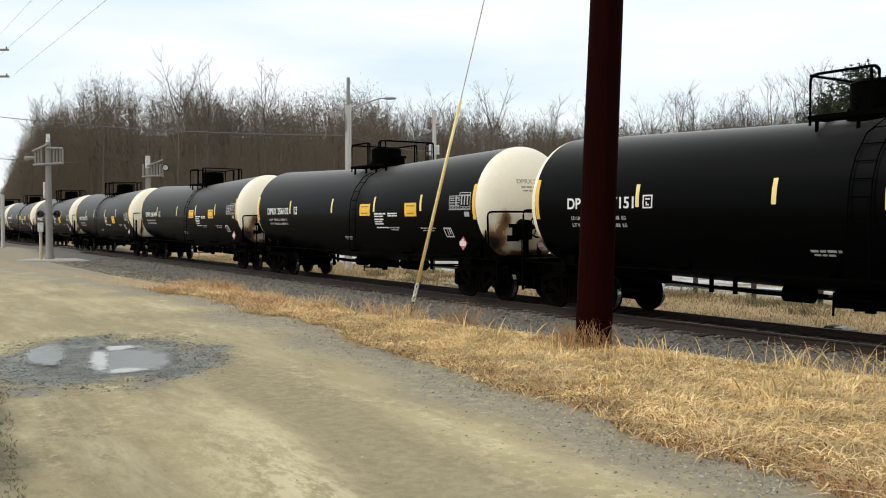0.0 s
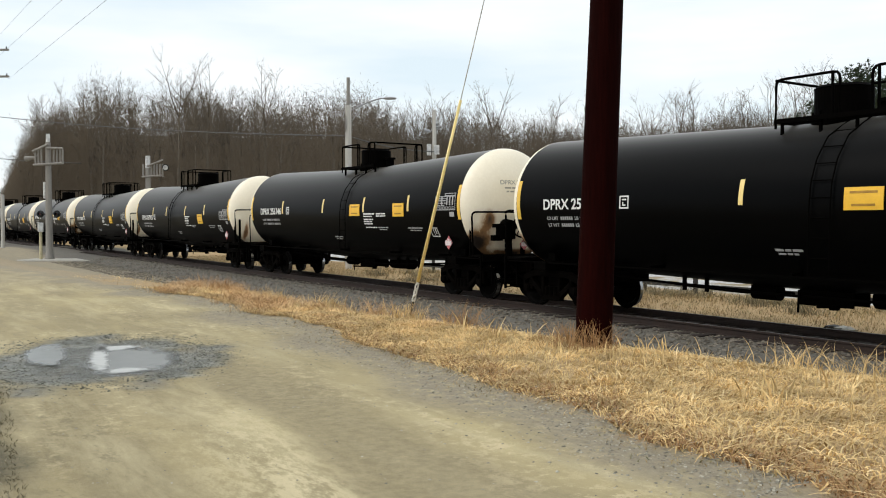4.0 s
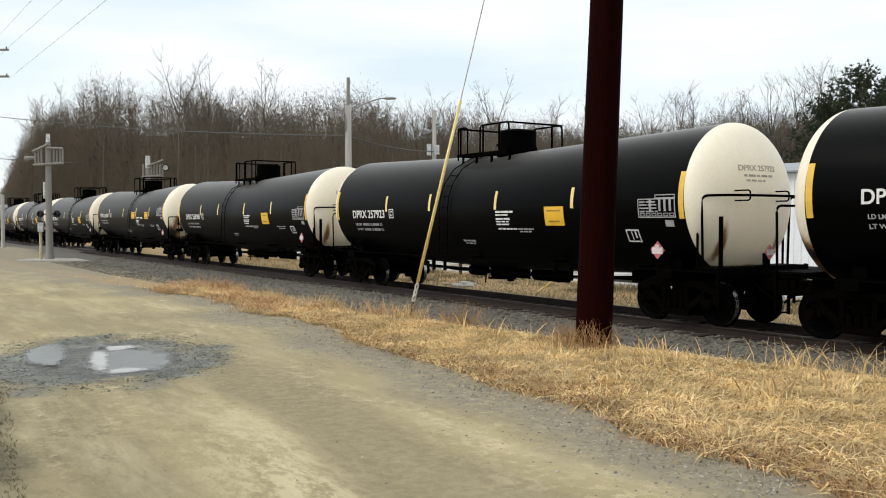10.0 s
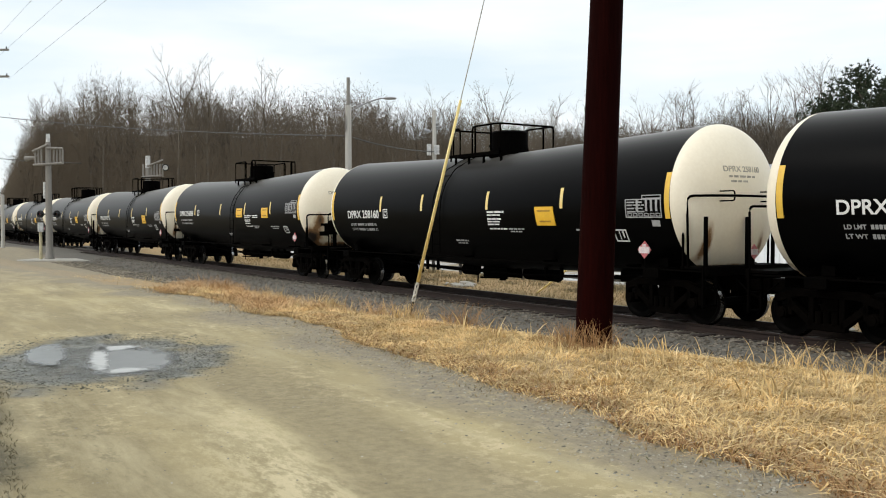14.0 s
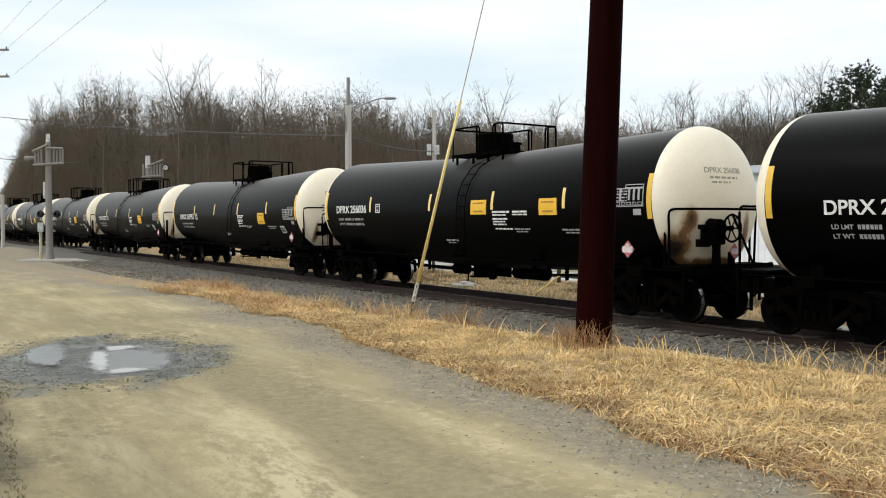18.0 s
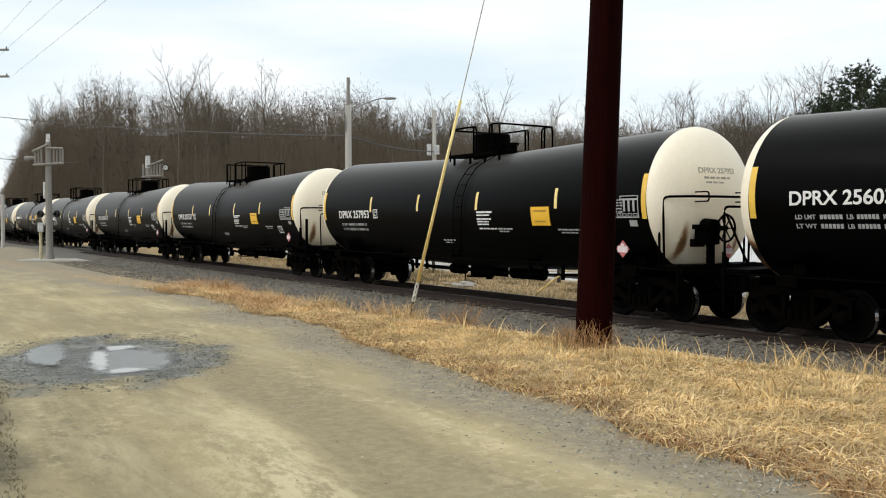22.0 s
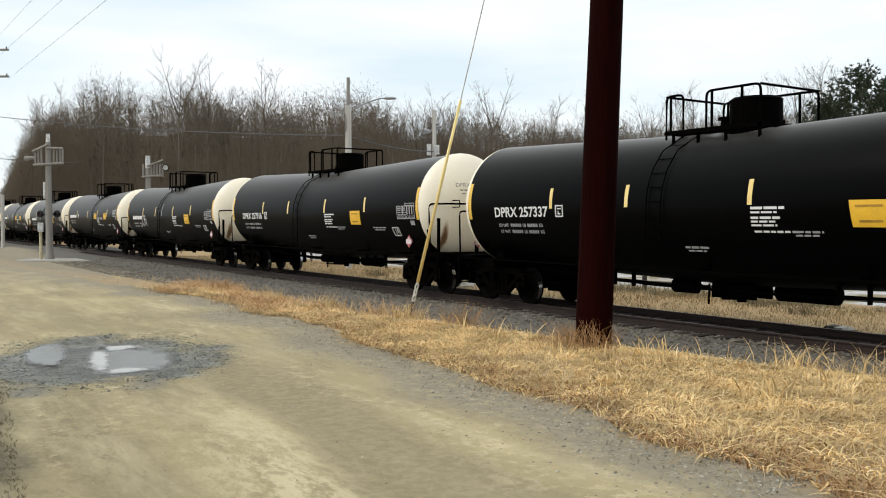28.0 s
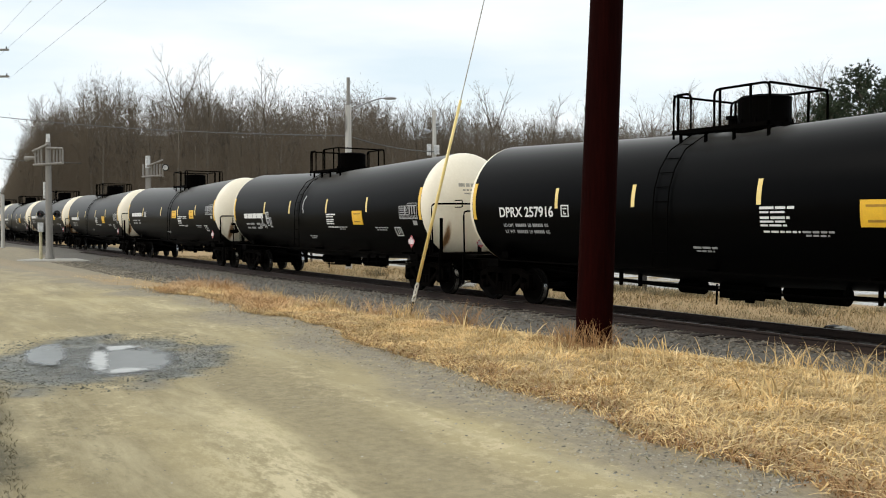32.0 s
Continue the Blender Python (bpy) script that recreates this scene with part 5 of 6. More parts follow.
def street_lamp():
    s = tagged(new("street_lamp"), "pale wooden pole with a curved arm and cobra-head lamp", "street lamp")
    x, y = -43.0, 7.0
    s.location = (x, y, float(ground_z(x, y)))
    z0 = s.location.z
    round_pole(s, "shaft", 6.85 - z0 + 1.6, 0.19, 0.165, PALE_POLE)
    round_pole(s, "pole_top", 1.75, 0.10, 0.09, GREY_WOOD, (0, 0, 8.2 - z0))
    bm = B()
    pipe(bm, [Vector((0, 0, 8.1 - z0)), RIGHT * 0.9 + Vector((0, 0, 8.55 - z0)), RIGHT * 1.7 + Vector((0, 0, 8.82 - z0)), RIGHT * 2.0 + Vector((0, 0, 8.84 - z0))], 0.035)
    rod(bm, Vector((0, 0, 7.3 - z0)), RIGHT * 0.75 + Vector((0, 0, 8.45 - z0)), 0.018, seg=6)
    part("arm", bm, GALVANISED, s)
    bm = B()
    m = Matrix.Translation(RIGHT * 2.25 + Vector((0, 0, 8.83 - z0))) @ RIGHT.to_track_quat("X", "Z").to_matrix().to_4x4()
    bmesh.ops.create_icosphere(bm, subdivisions=3, radius=1.0, matrix=m @ Matrix.Diagonal((0.38, 0.14, 0.085, 1)))
    part("lamp_head", bm, GALVANISED, s)
    bm = B()
    rod(bm, Vector((0.05, -0.2, 7.0 - z0)), Vector((0.05, -0.2, 7.9 - z0)), 0.035, seg=8)
    part("conduit", bm, GREY_WOOD, s)


street_lamp()


def sign_pole():
    s = tagged(new("utility_pole"), "slim grey pole with white boxes and a pair of horns", "utility pole")
    x, y = -50.4, 17.4
    s.location = (x, y, float(ground_z(x, y)))
    z0 = s.location.z
    round_pole(s, "shaft", 9.7 - z0, 0.17, 0.13, PALE_POLE)
    for k, w, h in ((-0.36, 0.20, 0.75), (0.16, 0.24, 0.62)):
        bm = B()
        c = RIGHT * k - AWAY * 0.22 + Vector((0, 0, 7.0 - z0))
        m = Matrix.Translation(c) @ Matrix.Rotation(math.atan2(RIGHT.y, RIGHT.x), 4, "Z")
        bmesh.ops.create_cube(bm, size=1.0, matrix=m @ Matrix.Diagonal((w * 1.5, 0.12, h, 1)))
        part("sign_box", bm, SIGN_WHITE, s, "white metal box")
    for dx, dz in ((-0.38, 8.25), (-0.55, 8.32), (0.12, 8.75), (0.22, 8.55)):
        bm = B()
        c = RIGHT * dx + Vector((0, 0, dz - z0))
        m = Matrix.Translation(c) @ (RIGHT if dx > 0 else -RIGHT).to_track_quat("Z", "Y").to_matrix().to_4x4()
        bmesh.ops.create_cone(bm, cap_ends=True, segments=12, radius1=0.05, radius2=0.15, depth=0.3, matrix=m)
        part("horn", bm, GALVANISED, s)


sign_pole()


def line_pole():
    """The tall line pole beyond the edge of the lot, with its two cross-arms."""
    s = tagged(new("utility_pole"), "tall grey line pole with two cross-arms", "utility pole")
    c = Vector((-66.6, -6.5, 0)) - RIGHT * 1.75
    s.location = (c.x, c.y, float(ground_z(c.x, c.y)))
    z0 = s.location.z
    round_pole(s, "shaft", 14.6 - z0, 0.19, 0.13, GREY_WOOD)
    for z in (13.8, 12.0):
        bm = B()
        rod(bm, RIGHT * -1.75 + Vector((0, 0, z - z0)), RIGHT * 1.75 + Vector((0, 0, z - z0)), 0.075, seg=6)
        part("cross_arm", bm, GREY_WOOD, s)
        for k in (-1.6, -0.9, 0.9, 1.6):
            bm = B()
            rod(bm, RIGHT * k + Vector((0, 0, z - z0)), RIGHT * k + Vector((0, 0, z - z0 + 0.22)), 0.05, 0.03, 8)
            part("insulator", bm, SIGNAL_BLACK, s)


line_pole()


def overhead(name, a, b, r, sag, label):
    bm = B()
    span(bm, a, b, r, sag)
    return tagged(part(name, bm, WIRE_GREY), label, "wire", "overhead wires")


for a, b in (((-68.36, -7.33, 14.4), (-14.72, -10.07, 9.47)), ((-66.54, -6.55, 11.82), (-14.08, -9.17, 8.41)), ((-67.46, -6.93, 13.56), (-14.18, -9.28, 9.18))):
    overhead("overhead_wire", a, b, 0.006, 0.0, "thin grey overhead line wire")
overhead("overhead_wire", (-86.0, -6.2, 11.4), (-43.0, 6.85, 6.8), 0.03, 0.35, "dark overhead cable to the street lamp pole")
overhead("overhead_wire", (-43.0, 7.0, 6.8), (-50.4, 17.4, 6.9), 0.028, 0.2, "dark overhead cable between poles")
overhead("overhead_wire", (-82.6, -7.6, 7.6), (-86.0, 2.0, 7.5), 0.03, 0.1, "dark overhead cable beside the crossing")


# ---- beyond the track: fence, yard and white building ----
def fence():
    f = tagged(new("fence"), "black three-rail fence beside the railway", "fence", kind="structure")
    y = 9.0
    bm = B()
    box(bm, -0.07, 0.07, -0.05, 0.05, -0.25, 1.25)
    first = part("post", bm, FENCE_BLACK, f)
    n = 30
    for i in range(n):
        x = 8 - i * 2.4
        m = pose(x, y, float(ground_z(x, y)))
        if i == 0:
            first.matrix_basis = m
        else:
            same("post", first, f, m)
    bm = B()
    box(bm, -1.2, 1.2, -0.02, 0.02, -0.07, 0.07)
    rail = part("board", bm, FENCE_BLACK, f)
    k = 0
    for i in range(n - 1):
        x = 8 - i * 2.4 - 1.2
        for z in (0.32, 0.72, 1.12):
            m = pose(x, y - 0.07, float(ground_z(x, y)) + z, 0, random.Random(i * 7 + int(z * 10)).uniform(-0.6, 0.6))
            if k == 0:
                rail.matrix_basis = m
            else:
                same("board", rail, f, m)
            k += 1


fence()


def white_building():
    h = tagged(new("warehouse"), "long low white metal-sided building behind the railway", "building", kind="")
    x0, x1, y0, y1, z0, z1 = -40.0, 24.0, 22.0, 36.0, -0.5, 4.5
    h.location = (0, 0, 0)
    for nm, (a, b, c, d) in (("wall", (x0, x1, y0, y0 + 0.2)), ("wall", (x0, x1, y1 - 0.2, y1)), ("wall", (x0, x0 + 0.2, y0 + 0.2, y1 - 0.2)), ("wall", (x1 - 0.2, x1, y0 + 0.2, y1 - 0.2))):
        bm = B()
        box(bm, a, b, c, d, z0, z1)
        if nm == "wall" and d - c < 1 and c == y0:
            x = a
            while x < b:
                box(bm, x, x + 0.06, c - 0.03, c, z0, z1)
                x += 0.4
        part(nm, bm, SIDING_WHITE, h)
    bm = B()
    v = [bm.verts.new(p) for p in ((x0 - 0.3, y0 - 0.4, z1), (x1 + 0.3, y0 - 0.4, z1), (x1 + 0.3, (y0 + y1) / 2, z1 + 0.9), (x0 - 0.3, (y0 + y1) / 2, z1 + 0.9), (x0 - 0.3, y1 + 0.4, z1), (x1 + 0.3, y1 + 0.4, z1))]
    w = [bm.verts.new(u.co + Vector((0, 0, 0.08))) for u in v]
    for a in ((0, 1, 2, 3), (3, 2, 5, 4)):
        bm.faces.new([v[k] for k in a][::-1])
        bm.faces.new([w[k] for k in a])
    for a, b in ((0, 1), (1, 2), (2, 5), (5, 4), (4, 3), (3, 0)):
        bm.faces.new((v[a], v[b], w[b], w[a]))
    part("roof", bm, ROOF_GREY, h)


white_building()


def pool(ox, oy, rx, ry, z, mat, seed, n=56, rings=9):
    """A sheet of water; its attribute deep falls from 1 in the middle to 0 past the shore."""
    vs, fs, deep = [], [], []
    for j in range(rings + 1):
        for k in range(n):
            t = 2 * math.pi * k / n
            w = 1.25 * (j / rings) * (1 + 0.09 * math.sin(2 * t + seed) + 0.07 * math.sin(3 * t + 2.1 * seed))
            q = ACROSS * (ox + rx * w * math.cos(t)) + ALONG * (oy + ry * w * math.sin(t))
            vs.append((PUDDLE[0] + q.x, PUDDLE[1] + q.y, z))
            deep.append(1 - j / rings)
    for j in range(rings):
        for k in range(n):
            a, b = j * n + k, j * n + (k + 1) % n
            fs.append((a, b, b + n, a + n))
    ob = mesh_part("puddle", vs, fs, mat)
    at = ob.data.attributes.new("deep", "FLOAT", "POINT")
    at.data.foreach_set("value", np.array(deep, np.float32))
    return ob


def shore_material(name, base, second, rough, scale, lo, hi, ior=1.33, seed=0.0):
    """Water or ice whose edge frays out over the mud."""
    m = bpy.data.materials.new(name)
    m.use_nodes = True
    nt = m.node_tree
    b = nt.nodes["Principled BSDF"]
    b.inputs["Roughness"].default_value, b.inputs["IOR"].default_value = rough, ior
    tc = nt.nodes.new("ShaderNodeTexCoord")
    mp = nt.nodes.new("ShaderNodeMapping")
    mp.inputs["Location"].default_value = (seed, seed * 0.7, 0)
    nt.links.new(tc.outputs["Object"], mp.inputs["Vector"])
    nz = nt.nodes.new("ShaderNodeTexNoise")
    nz.inputs["Scale"].default_value, nz.inputs["Detail"].default_value, nz.inputs["Roughness"].default_value = scale, 8, 0.65
    nt.links.new(mp.outputs["Vector"], nz.inputs["Vector"])
    mix = nt.nodes.new("ShaderNodeMix")
    mix.data_type = "RGBA"
    mix.inputs[6].default_value, mix.inputs[7].default_value = (*second, 1), (*base, 1)
    nt.links.new(nz.outputs["Fac"], mix.inputs[0])
    nt.links.new(mix.outputs[2], b.inputs["Base Color"])
    at = nt.nodes.new("ShaderNodeAttribute")
    at.attribute_name = "deep"
    add = nt.nodes.new("ShaderNodeMath")
    add.operation = "MULTIPLY_ADD"
    add.inputs[1].default_value = 0.9
    nt.links.new(nz.outputs["Fac"], add.inputs[0])
    nt.links.new(at.outputs["Fac"], add.inputs[2])
    mr = nt.nodes.new("ShaderNodeMapRange")
    mr.inputs["From Min"].default_value, mr.inputs["From Max"].default_value = lo, hi
    nt.links.new(add.outputs[0], mr.inputs["Value"])
    nt.links.new(mr.outputs[0], b.inputs["Alpha"])
    return m


def puddle():
    """Muddy rain water lying in hollows of the dirt road, with pale thin ice along its edge."""
    z = float(ground_z(*PUDDLE)) + 0.016
    water = shore_material("muddy_water", (0.20, 0.20, 0.185), (0.15, 0.15, 0.135), 0.24, 5.0, 0.60, 0.84)
    film = shore_material("thin_water", (0.13, 0.125, 0.10), (0.09, 0.088, 0.068), 0.22, 3.5, 0.70, 1.35, seed=3.0)
    ice = shore_material("thin_ice", (0.56, 0.56, 0.54), (0.34, 0.34, 0.32), 0.4, 8.0, 0.60, 1.05, 1.31, seed=7.0)
    for ox, oy, rx, ry, sd, mat in ((0.34, -0.22, 0.42, 1.15, 1, water), (-0.55, 0.60, 0.22, 1.05, 2, water), (0.80, 0.05, 0.14, 0.60, 3, film), (0.16, -0.15, 0.85, 1.62, 4, film)):
        dz = 0.0 if mat is water else -0.004
        tagged(pool(ox, oy, rx, ry, z + dz, mat, sd), "shallow muddy puddle reflecting the pale sky", "puddle", "puddles in the dirt road", "structure")
    for ox, oy, rx, ry, sd in ((0.02, 0.0, 0.12, 1.15, 5), (0.20, 0.80, 0.30, 0.24, 6), (0.26, -0.95, 0.22, 0.20, 7)):
        tagged(pool(ox, oy, rx, ry, z + 0.004, ice, sd), "thin white ice at the puddle's edge", "ice", "ice on the puddle", "structure").name = "ice_rim"


puddle()


def far_guy():
    """The pale guard of a second guy beyond the track."""
    g = tagged(new("guy_wire"), "pale yellow guy guard slanting up beyond the track", "guy wire")
    a, b_ = Vector((-24.68, 5.0, -0.48)), Vector((-23.34, 5.0, 0.29))
    g.location = (a.x, a.y, float(ground_z(a.x, a.y)))
    o = Vector(g.location)
    d = (b_ - a).normalized()
    bm = B()
    rod(bm, a - d * 0.25 - o, a + d * 1.9 - o, 0.035, seg=10)
    part("guard", bm, GUY_YELLOW, g)
    bm = B()
    rod(bm, a + d * 1.9 - o, a + d * 9.0 - o, 0.008, seg=6)
    part("wire", bm, GALVANISED, g)


far_guy()


def rubble(x, y, n, spread, size, mats, seed, label):
    """A small heap of broken pieces."""
    heap = tagged(new("rubble_heap"), label, "rubble")
    heap.location = (x, y, float(ground_z(x, y)))
    rs_ = random.Random(seed)
    for k in range(n):
        bm = B()
        s = size * rs_.uniform(0.5, 1.2)
        bmesh.ops.create_icosphere(bm, subdivisions=1, radius=s)
        for v in bm.verts:
            v.co = Vector((v.co.x * 1.4, v.co.y, v.co.z * 0.55)) * rs_.uniform(0.75, 1.2)
        o = part("chunk", bm, mats[k % len(mats)], heap)
        o.location = (rs_.gauss(0, spread), rs_.gauss(0, spread * 0.5), s * 0.25)
        o.rotation_euler = (0, 0, rs_.uniform(0, 6.28))


CONCRETE = material("pale_concrete", (0.42, 0.40, 0.35), 0.85, 0, (0.30, 0.285, 0.25), 3, 30, bump=0.3)
rubble(-28.88, 4.43, 9, 0.55, 0.20, [CONCRETE], 3, "low heap of pale broken concrete beyond the rails")
rubble(-12.03, 3.52, 7, 0.25, 0.16, [FENCE_BLACK, CONCRETE, FENCE_BLACK], 4, "dark scrap and stones beside the far rail")


def concrete_pad():
    bm = B()
    c = Vector((-63.3, -4.9, float(ground_z(-63.3, -4.9)) + 0.02))
    m = Matrix.Translation(c) @ Matrix.Rotation(math.atan2(RIGHT.y, RIGHT.x), 4, "Z")
    bmesh.ops.create_cube(bm, size=1.0, matrix=m @ Matrix.Translation((1.4, 0.2, 0)) @ Matrix.Diagonal((6.0, 3.6, 0.10, 1)))
    tagged(part("concrete_pad", bm, CONCRETE), "pale concrete pad round the foot of the pole", "concrete pad", kind="structure")


concrete_pad()


# ---- dry grass ----
def blades(name, xs, ys, hs, lean, width, mat, seed, label, flat=0.0, cat="grass", swirl=0.0):
    """Bent grass blades, each a tapered ribbon of three steps, joined."""
    r = np.random.RandomState(seed)
    n = len(xs)
    zs = ground_z(xs, ys) - 0.01
    a = r.uniform(0, 2 * np.pi, n)
    if swirl:
        a = np.where(r.uniform(0, 1, n) < swirl, 3.3 * wave(xs, ys, 2.4, 91) + r.normal(0, 0.55, n), a)
    d = np.stack([np.cos(a), np.sin(a)], -1)
    s = np.stack([-np.sin(a), np.cos(a)], -1)
    b = r.uniform(0, 2 * np.pi, n)
    s = np.stack([np.cos(b), np.sin(b)], -1)
    ln = lean * r.uniform(0.3, 1.6, n)
    w = width * r.uniform(0.6, 1.4, n)
    v = []
    for k, (u, ww) in enumerate(((0.0, 1.0), (0.4, 0.85), (0.75, 0.55), (1.0, 0.0))):
        off = d * (hs * ln * u * u)[:, None]
        z = zs + hs * (u - 0.35 * np.minimum(ln, 2.2) * u * u * 0.7) * (1 - flat) + 0.02 * u + flat * hs * 0.25 * np.sin(u * 3.0)
        p = np.stack([xs + off[:, 0], ys + off[:, 1], z], -1)
        if ww > 0:
            e = np.concatenate([s * (w * ww / 2)[:, None], np.zeros((n, 1))], -1)
            v += [p - e, p + e]
        else:
            v += [p]
    v = np.stack(v, 1).reshape(-1, 3)
    o = 7 * np.arange(n)[:, None]
    quads = np.concatenate([o + np.array([[0, 1, 3, 2]]), o + np.array([[2, 3, 5, 4]])], 0)
    tris = o + np.array([[4, 5, 6]])
    me = bpy.data.meshes.new(name)
    me.from_pydata(v.tolist(), [], quads.tolist() + tris.tolist())
    me.materials.append(mat)
    return tagged(new(name, me), label, cat, kind="stuff")


def bank_points(n, seed, x_near=3.0, x_far=-30.0, power=1.7, margin=0.0):
    r = np.random.RandomState(seed)
    x = x_near - (x_near - x_far) * r.uniform(0, 1, n) ** power
    e = road_edge(x) + margin
    top = grass_top(x)
    y = e + (top - e) * r.uniform(0, 1, n)
    keep = (wave(x, y, 1.6, 41) + r.uniform(-0.9, 0.9, n)) > -0.8
    keep &= r.uniform(0, 1, n) > smoothstep(17, 22.5, -x) * 0.985
    return x[keep], y[keep], r


x, y, r = bank_points(105000, 3, margin=-0.10)
blades("dry_grass", x, y, r.uniform(0.06, 0.22, len(x)), 1.4, 0.012, STRAW, 4, "flattened matted dry straw on the bank", flat=0.86, swirl=0.45)
x, y, r = bank_points(38000, 1, margin=0.05)
blades("dry_grass", x, y, r.uniform(0.04, 0.12, len(x)) * (1 + 0.7 * wave(x, y, 2.2, 93)), 1.5, 0.010, STRAW, 2, "tangled straw-coloured dry grass on the bank", flat=0.25, swirl=0.45)
x, y, r = bank_points(1700, 5, power=1.2, margin=1.3)
blades("dry_grass", x, y, r.uniform(0.12, 0.30, len(x)), 0.45, 0.016, STRAW, 6, "upright dry grass stalks on the bank")
# taller ragged stalks where the grass meets the ballast
r = np.random.RandomState(8)
x = 1.5 - 14 * r.uniform(0, 1, 480)
y = grass_top(x) + r.normal(-0.1, 0.16, len(x))
keep = wave(x, y, 3.0, 97) + r.uniform(-0.6, 0.6, len(x)) > 0.1
x, y = x[keep], y[keep]
blades("dry_grass", x, y, r.uniform(0.18, 0.46, len(x)), 0.7, 0.018, STRAW, 9, "ragged pale stalks at the edge of the ballast")
r = np.random.RandomState(17)
x = 3 - 24 * r.uniform(0, 1, 9000) ** 1.4
y = road_edge(x) + np.abs(r.normal(0.0, 0.30, len(x))) - 0.08
blades("dead_weeds", x, y, r.uniform(0.05, 0.16, len(x)), 1.6, 0.011, STRAW_RED, 18, "brown dead weeds along the road's edge", flat=0.6, cat="weeds")
r = np.random.RandomState(19)
x = -4 - 6 * r.uniform(0, 1, 5000)
y = -15.26 - 0.108 * x - np.abs(r.normal(0, 0.5, len(x)))
keep = (wave(x, y, 5.0, 95) + r.uniform(-1, 1, len(x)) > 0.1) & (x > -9.2)
x, y = x[keep], y[keep]
blades("verge_weeds", x, y, r.uniform(0.015, 0.04, len(x)), 1.4, 0.007, VERGE_WEEDS, 20, "low dark weeds on the verge", flat=0.4, cat="weeds")
r = np.random.RandomState(7)
x = 1 - 66 * r.uniform(0, 1, 34000) ** 1.4
y = 3.2 + 5.8 * r.uniform(0, 1, 34000)
blades("dry_grass", x, y, r.uniform(0.05, 0.22, len(x)) * (1 + 1.1 * smoothstep(0.2, 0.7, wave(x, y, 0.9, 61))), 1.1, 0.014, FIELD_STRAW, 8, "dry grass between track and fence", flat=0.25, swirl=0.6)


r = np.random.RandomState(27)
n = 7000
c = r.randint(0, 46, n)
cx, cy, ch = 2 - 40 * r.uniform(0, 1, 46) ** 1.2, np.where(r.uniform(0, 1, 46) < 0.6, r.normal(8.6, 0.35, 46), r.uniform(3.6, 8.0, 46)), r.uniform(0.14, 0.50, 46)
x, y = cx[c] + r.normal(0, 0.38, n), cy[c] + r.normal(0, 0.2, n)
blades("field_weeds", x, y, ch[c] * r.uniform(0.4, 1.1, n), 0.7, 0.016, VERGE_WEEDS, 28, "dark olive weeds in clumps before the fence", cat="weeds")


def tuft(x, y, n, h, spread, seed, mat, label):
    r = np.random.RandomState(seed)
    xs, ys = x + r.normal(0, spread, n), y + r.normal(0, spread, n)
    return blades("grass_tuft", xs, ys, h * r.uniform(0.25, 1.1, n), 0.75, 0.008, mat, seed, label, cat="grass tuft")


for i, (x, y, n, h) in enumerate(((-11.0, -7.75, 130, 0.60), (-11.6, -8.4, 80, 0.42), (-7.70, -8.22, 150, 0.40), (-8.05, -8.25, 90, 0.34), (-5.6, -7.2, 60, 0.40), (-4.9, -7.0, 50, 0.40), (-19.5, -8.3, 120, 0.42), (-14.0, -8.5, 80, 0.40), (-3.6, -6.8, 60, 0.42), (-16.5, -8.5, 80, 0.36))):
    tuft(x, y, int(1.7 * n), h, 0.17, 100 + i, STRAW_RED if i in (0, 2, 3, 6) else STRAW, "tall dry weed tuft on the bank")

for i, (x, y, n, h) in enumerate(((-21.3, -8.1, 260, 0.34), (-20.5, -8.25, 320, 0.44), (-19.7, -8.15, 260, 0.38), (-22.1, -8.35, 200, 0.28), (-18.6, -8.35, 200, 0.32), (-12.9, -8.2, 220, 0.40), (-12.2, -8.0, 220, 0.46))):
    tuft(x, y, n, h, 0.30, 130 + i, STRAW_ORANGE, "bushy orange-brown dead grass clump beside the road")

# the thick orange-brown stand of grass beside the road
r = np.random.RandomState(23)
n = 11000
c = r.randint(0, 34, n)
cx, cy = r.uniform(-22.0, -10.6, 34), r.uniform(0.05, 1.0, 34)
x = cx[c] + r.normal(0, 0.36, n)
y = road_edge(x) + (grass_top(x) - road_edge(x)) * cy[c] + r.normal(0, 0.20, n)
blades("orange_grass", x, y, (0.09 + 0.25 * r.uniform(0, 1, 34)[c] ** 1.6) * r.uniform(0.5, 1.15, n), 1.2, 0.011, STRAW_ORANGE, 24, "rank orange-brown dead grass beside the road", flat=0.3, swirl=0.5)
# loose straw blown out over the gravel
x = 2 - 24 * r.uniform(0, 1, 2600) ** 1.2
y = road_edge(x) - np.abs(r.normal(0, 0.25, len(x)))
blades("straw_litter", x, y, r.uniform(0.03, 0.10, len(x)), 1.4, 0.007, FIELD_STRAW, 26, "scattered brown straw on the gravel shoulder", flat=0.95, cat="straw")

# loose grit on the road
r = np.random.RandomState(31)
n = 9000
x = -3 - 20 * r.uniform(0, 1, n) ** 1.3
y = road_edge(x) - np.abs(r.normal(0, 0.5, n)) + 0.25
stones("road_grit", x, y, ground_z(x, y), r.uniform(0.006, 0.022, n), GRIT, 32, "loose grey grit along the road edge", "gravel")
n = 4200
a = r.uniform(0, 2 * np.pi, n)
k = np.where(r.uniform(0, 1, n) < 0.3, r.uniform(0.5, 1.0, n), 0.98 + r.normal(0, 0.13, n))
u, v = 1.30 * k * np.cos(a), 1.80 * k * np.sin(a)
dry = (((u - 0.31) / 0.42) ** 2 + ((v + 0.23) / 1.15) ** 2 > 1) & (((u + 0.55) / 0.20) ** 2 + ((v - 0.60) / 1.15) ** 2 > 1)
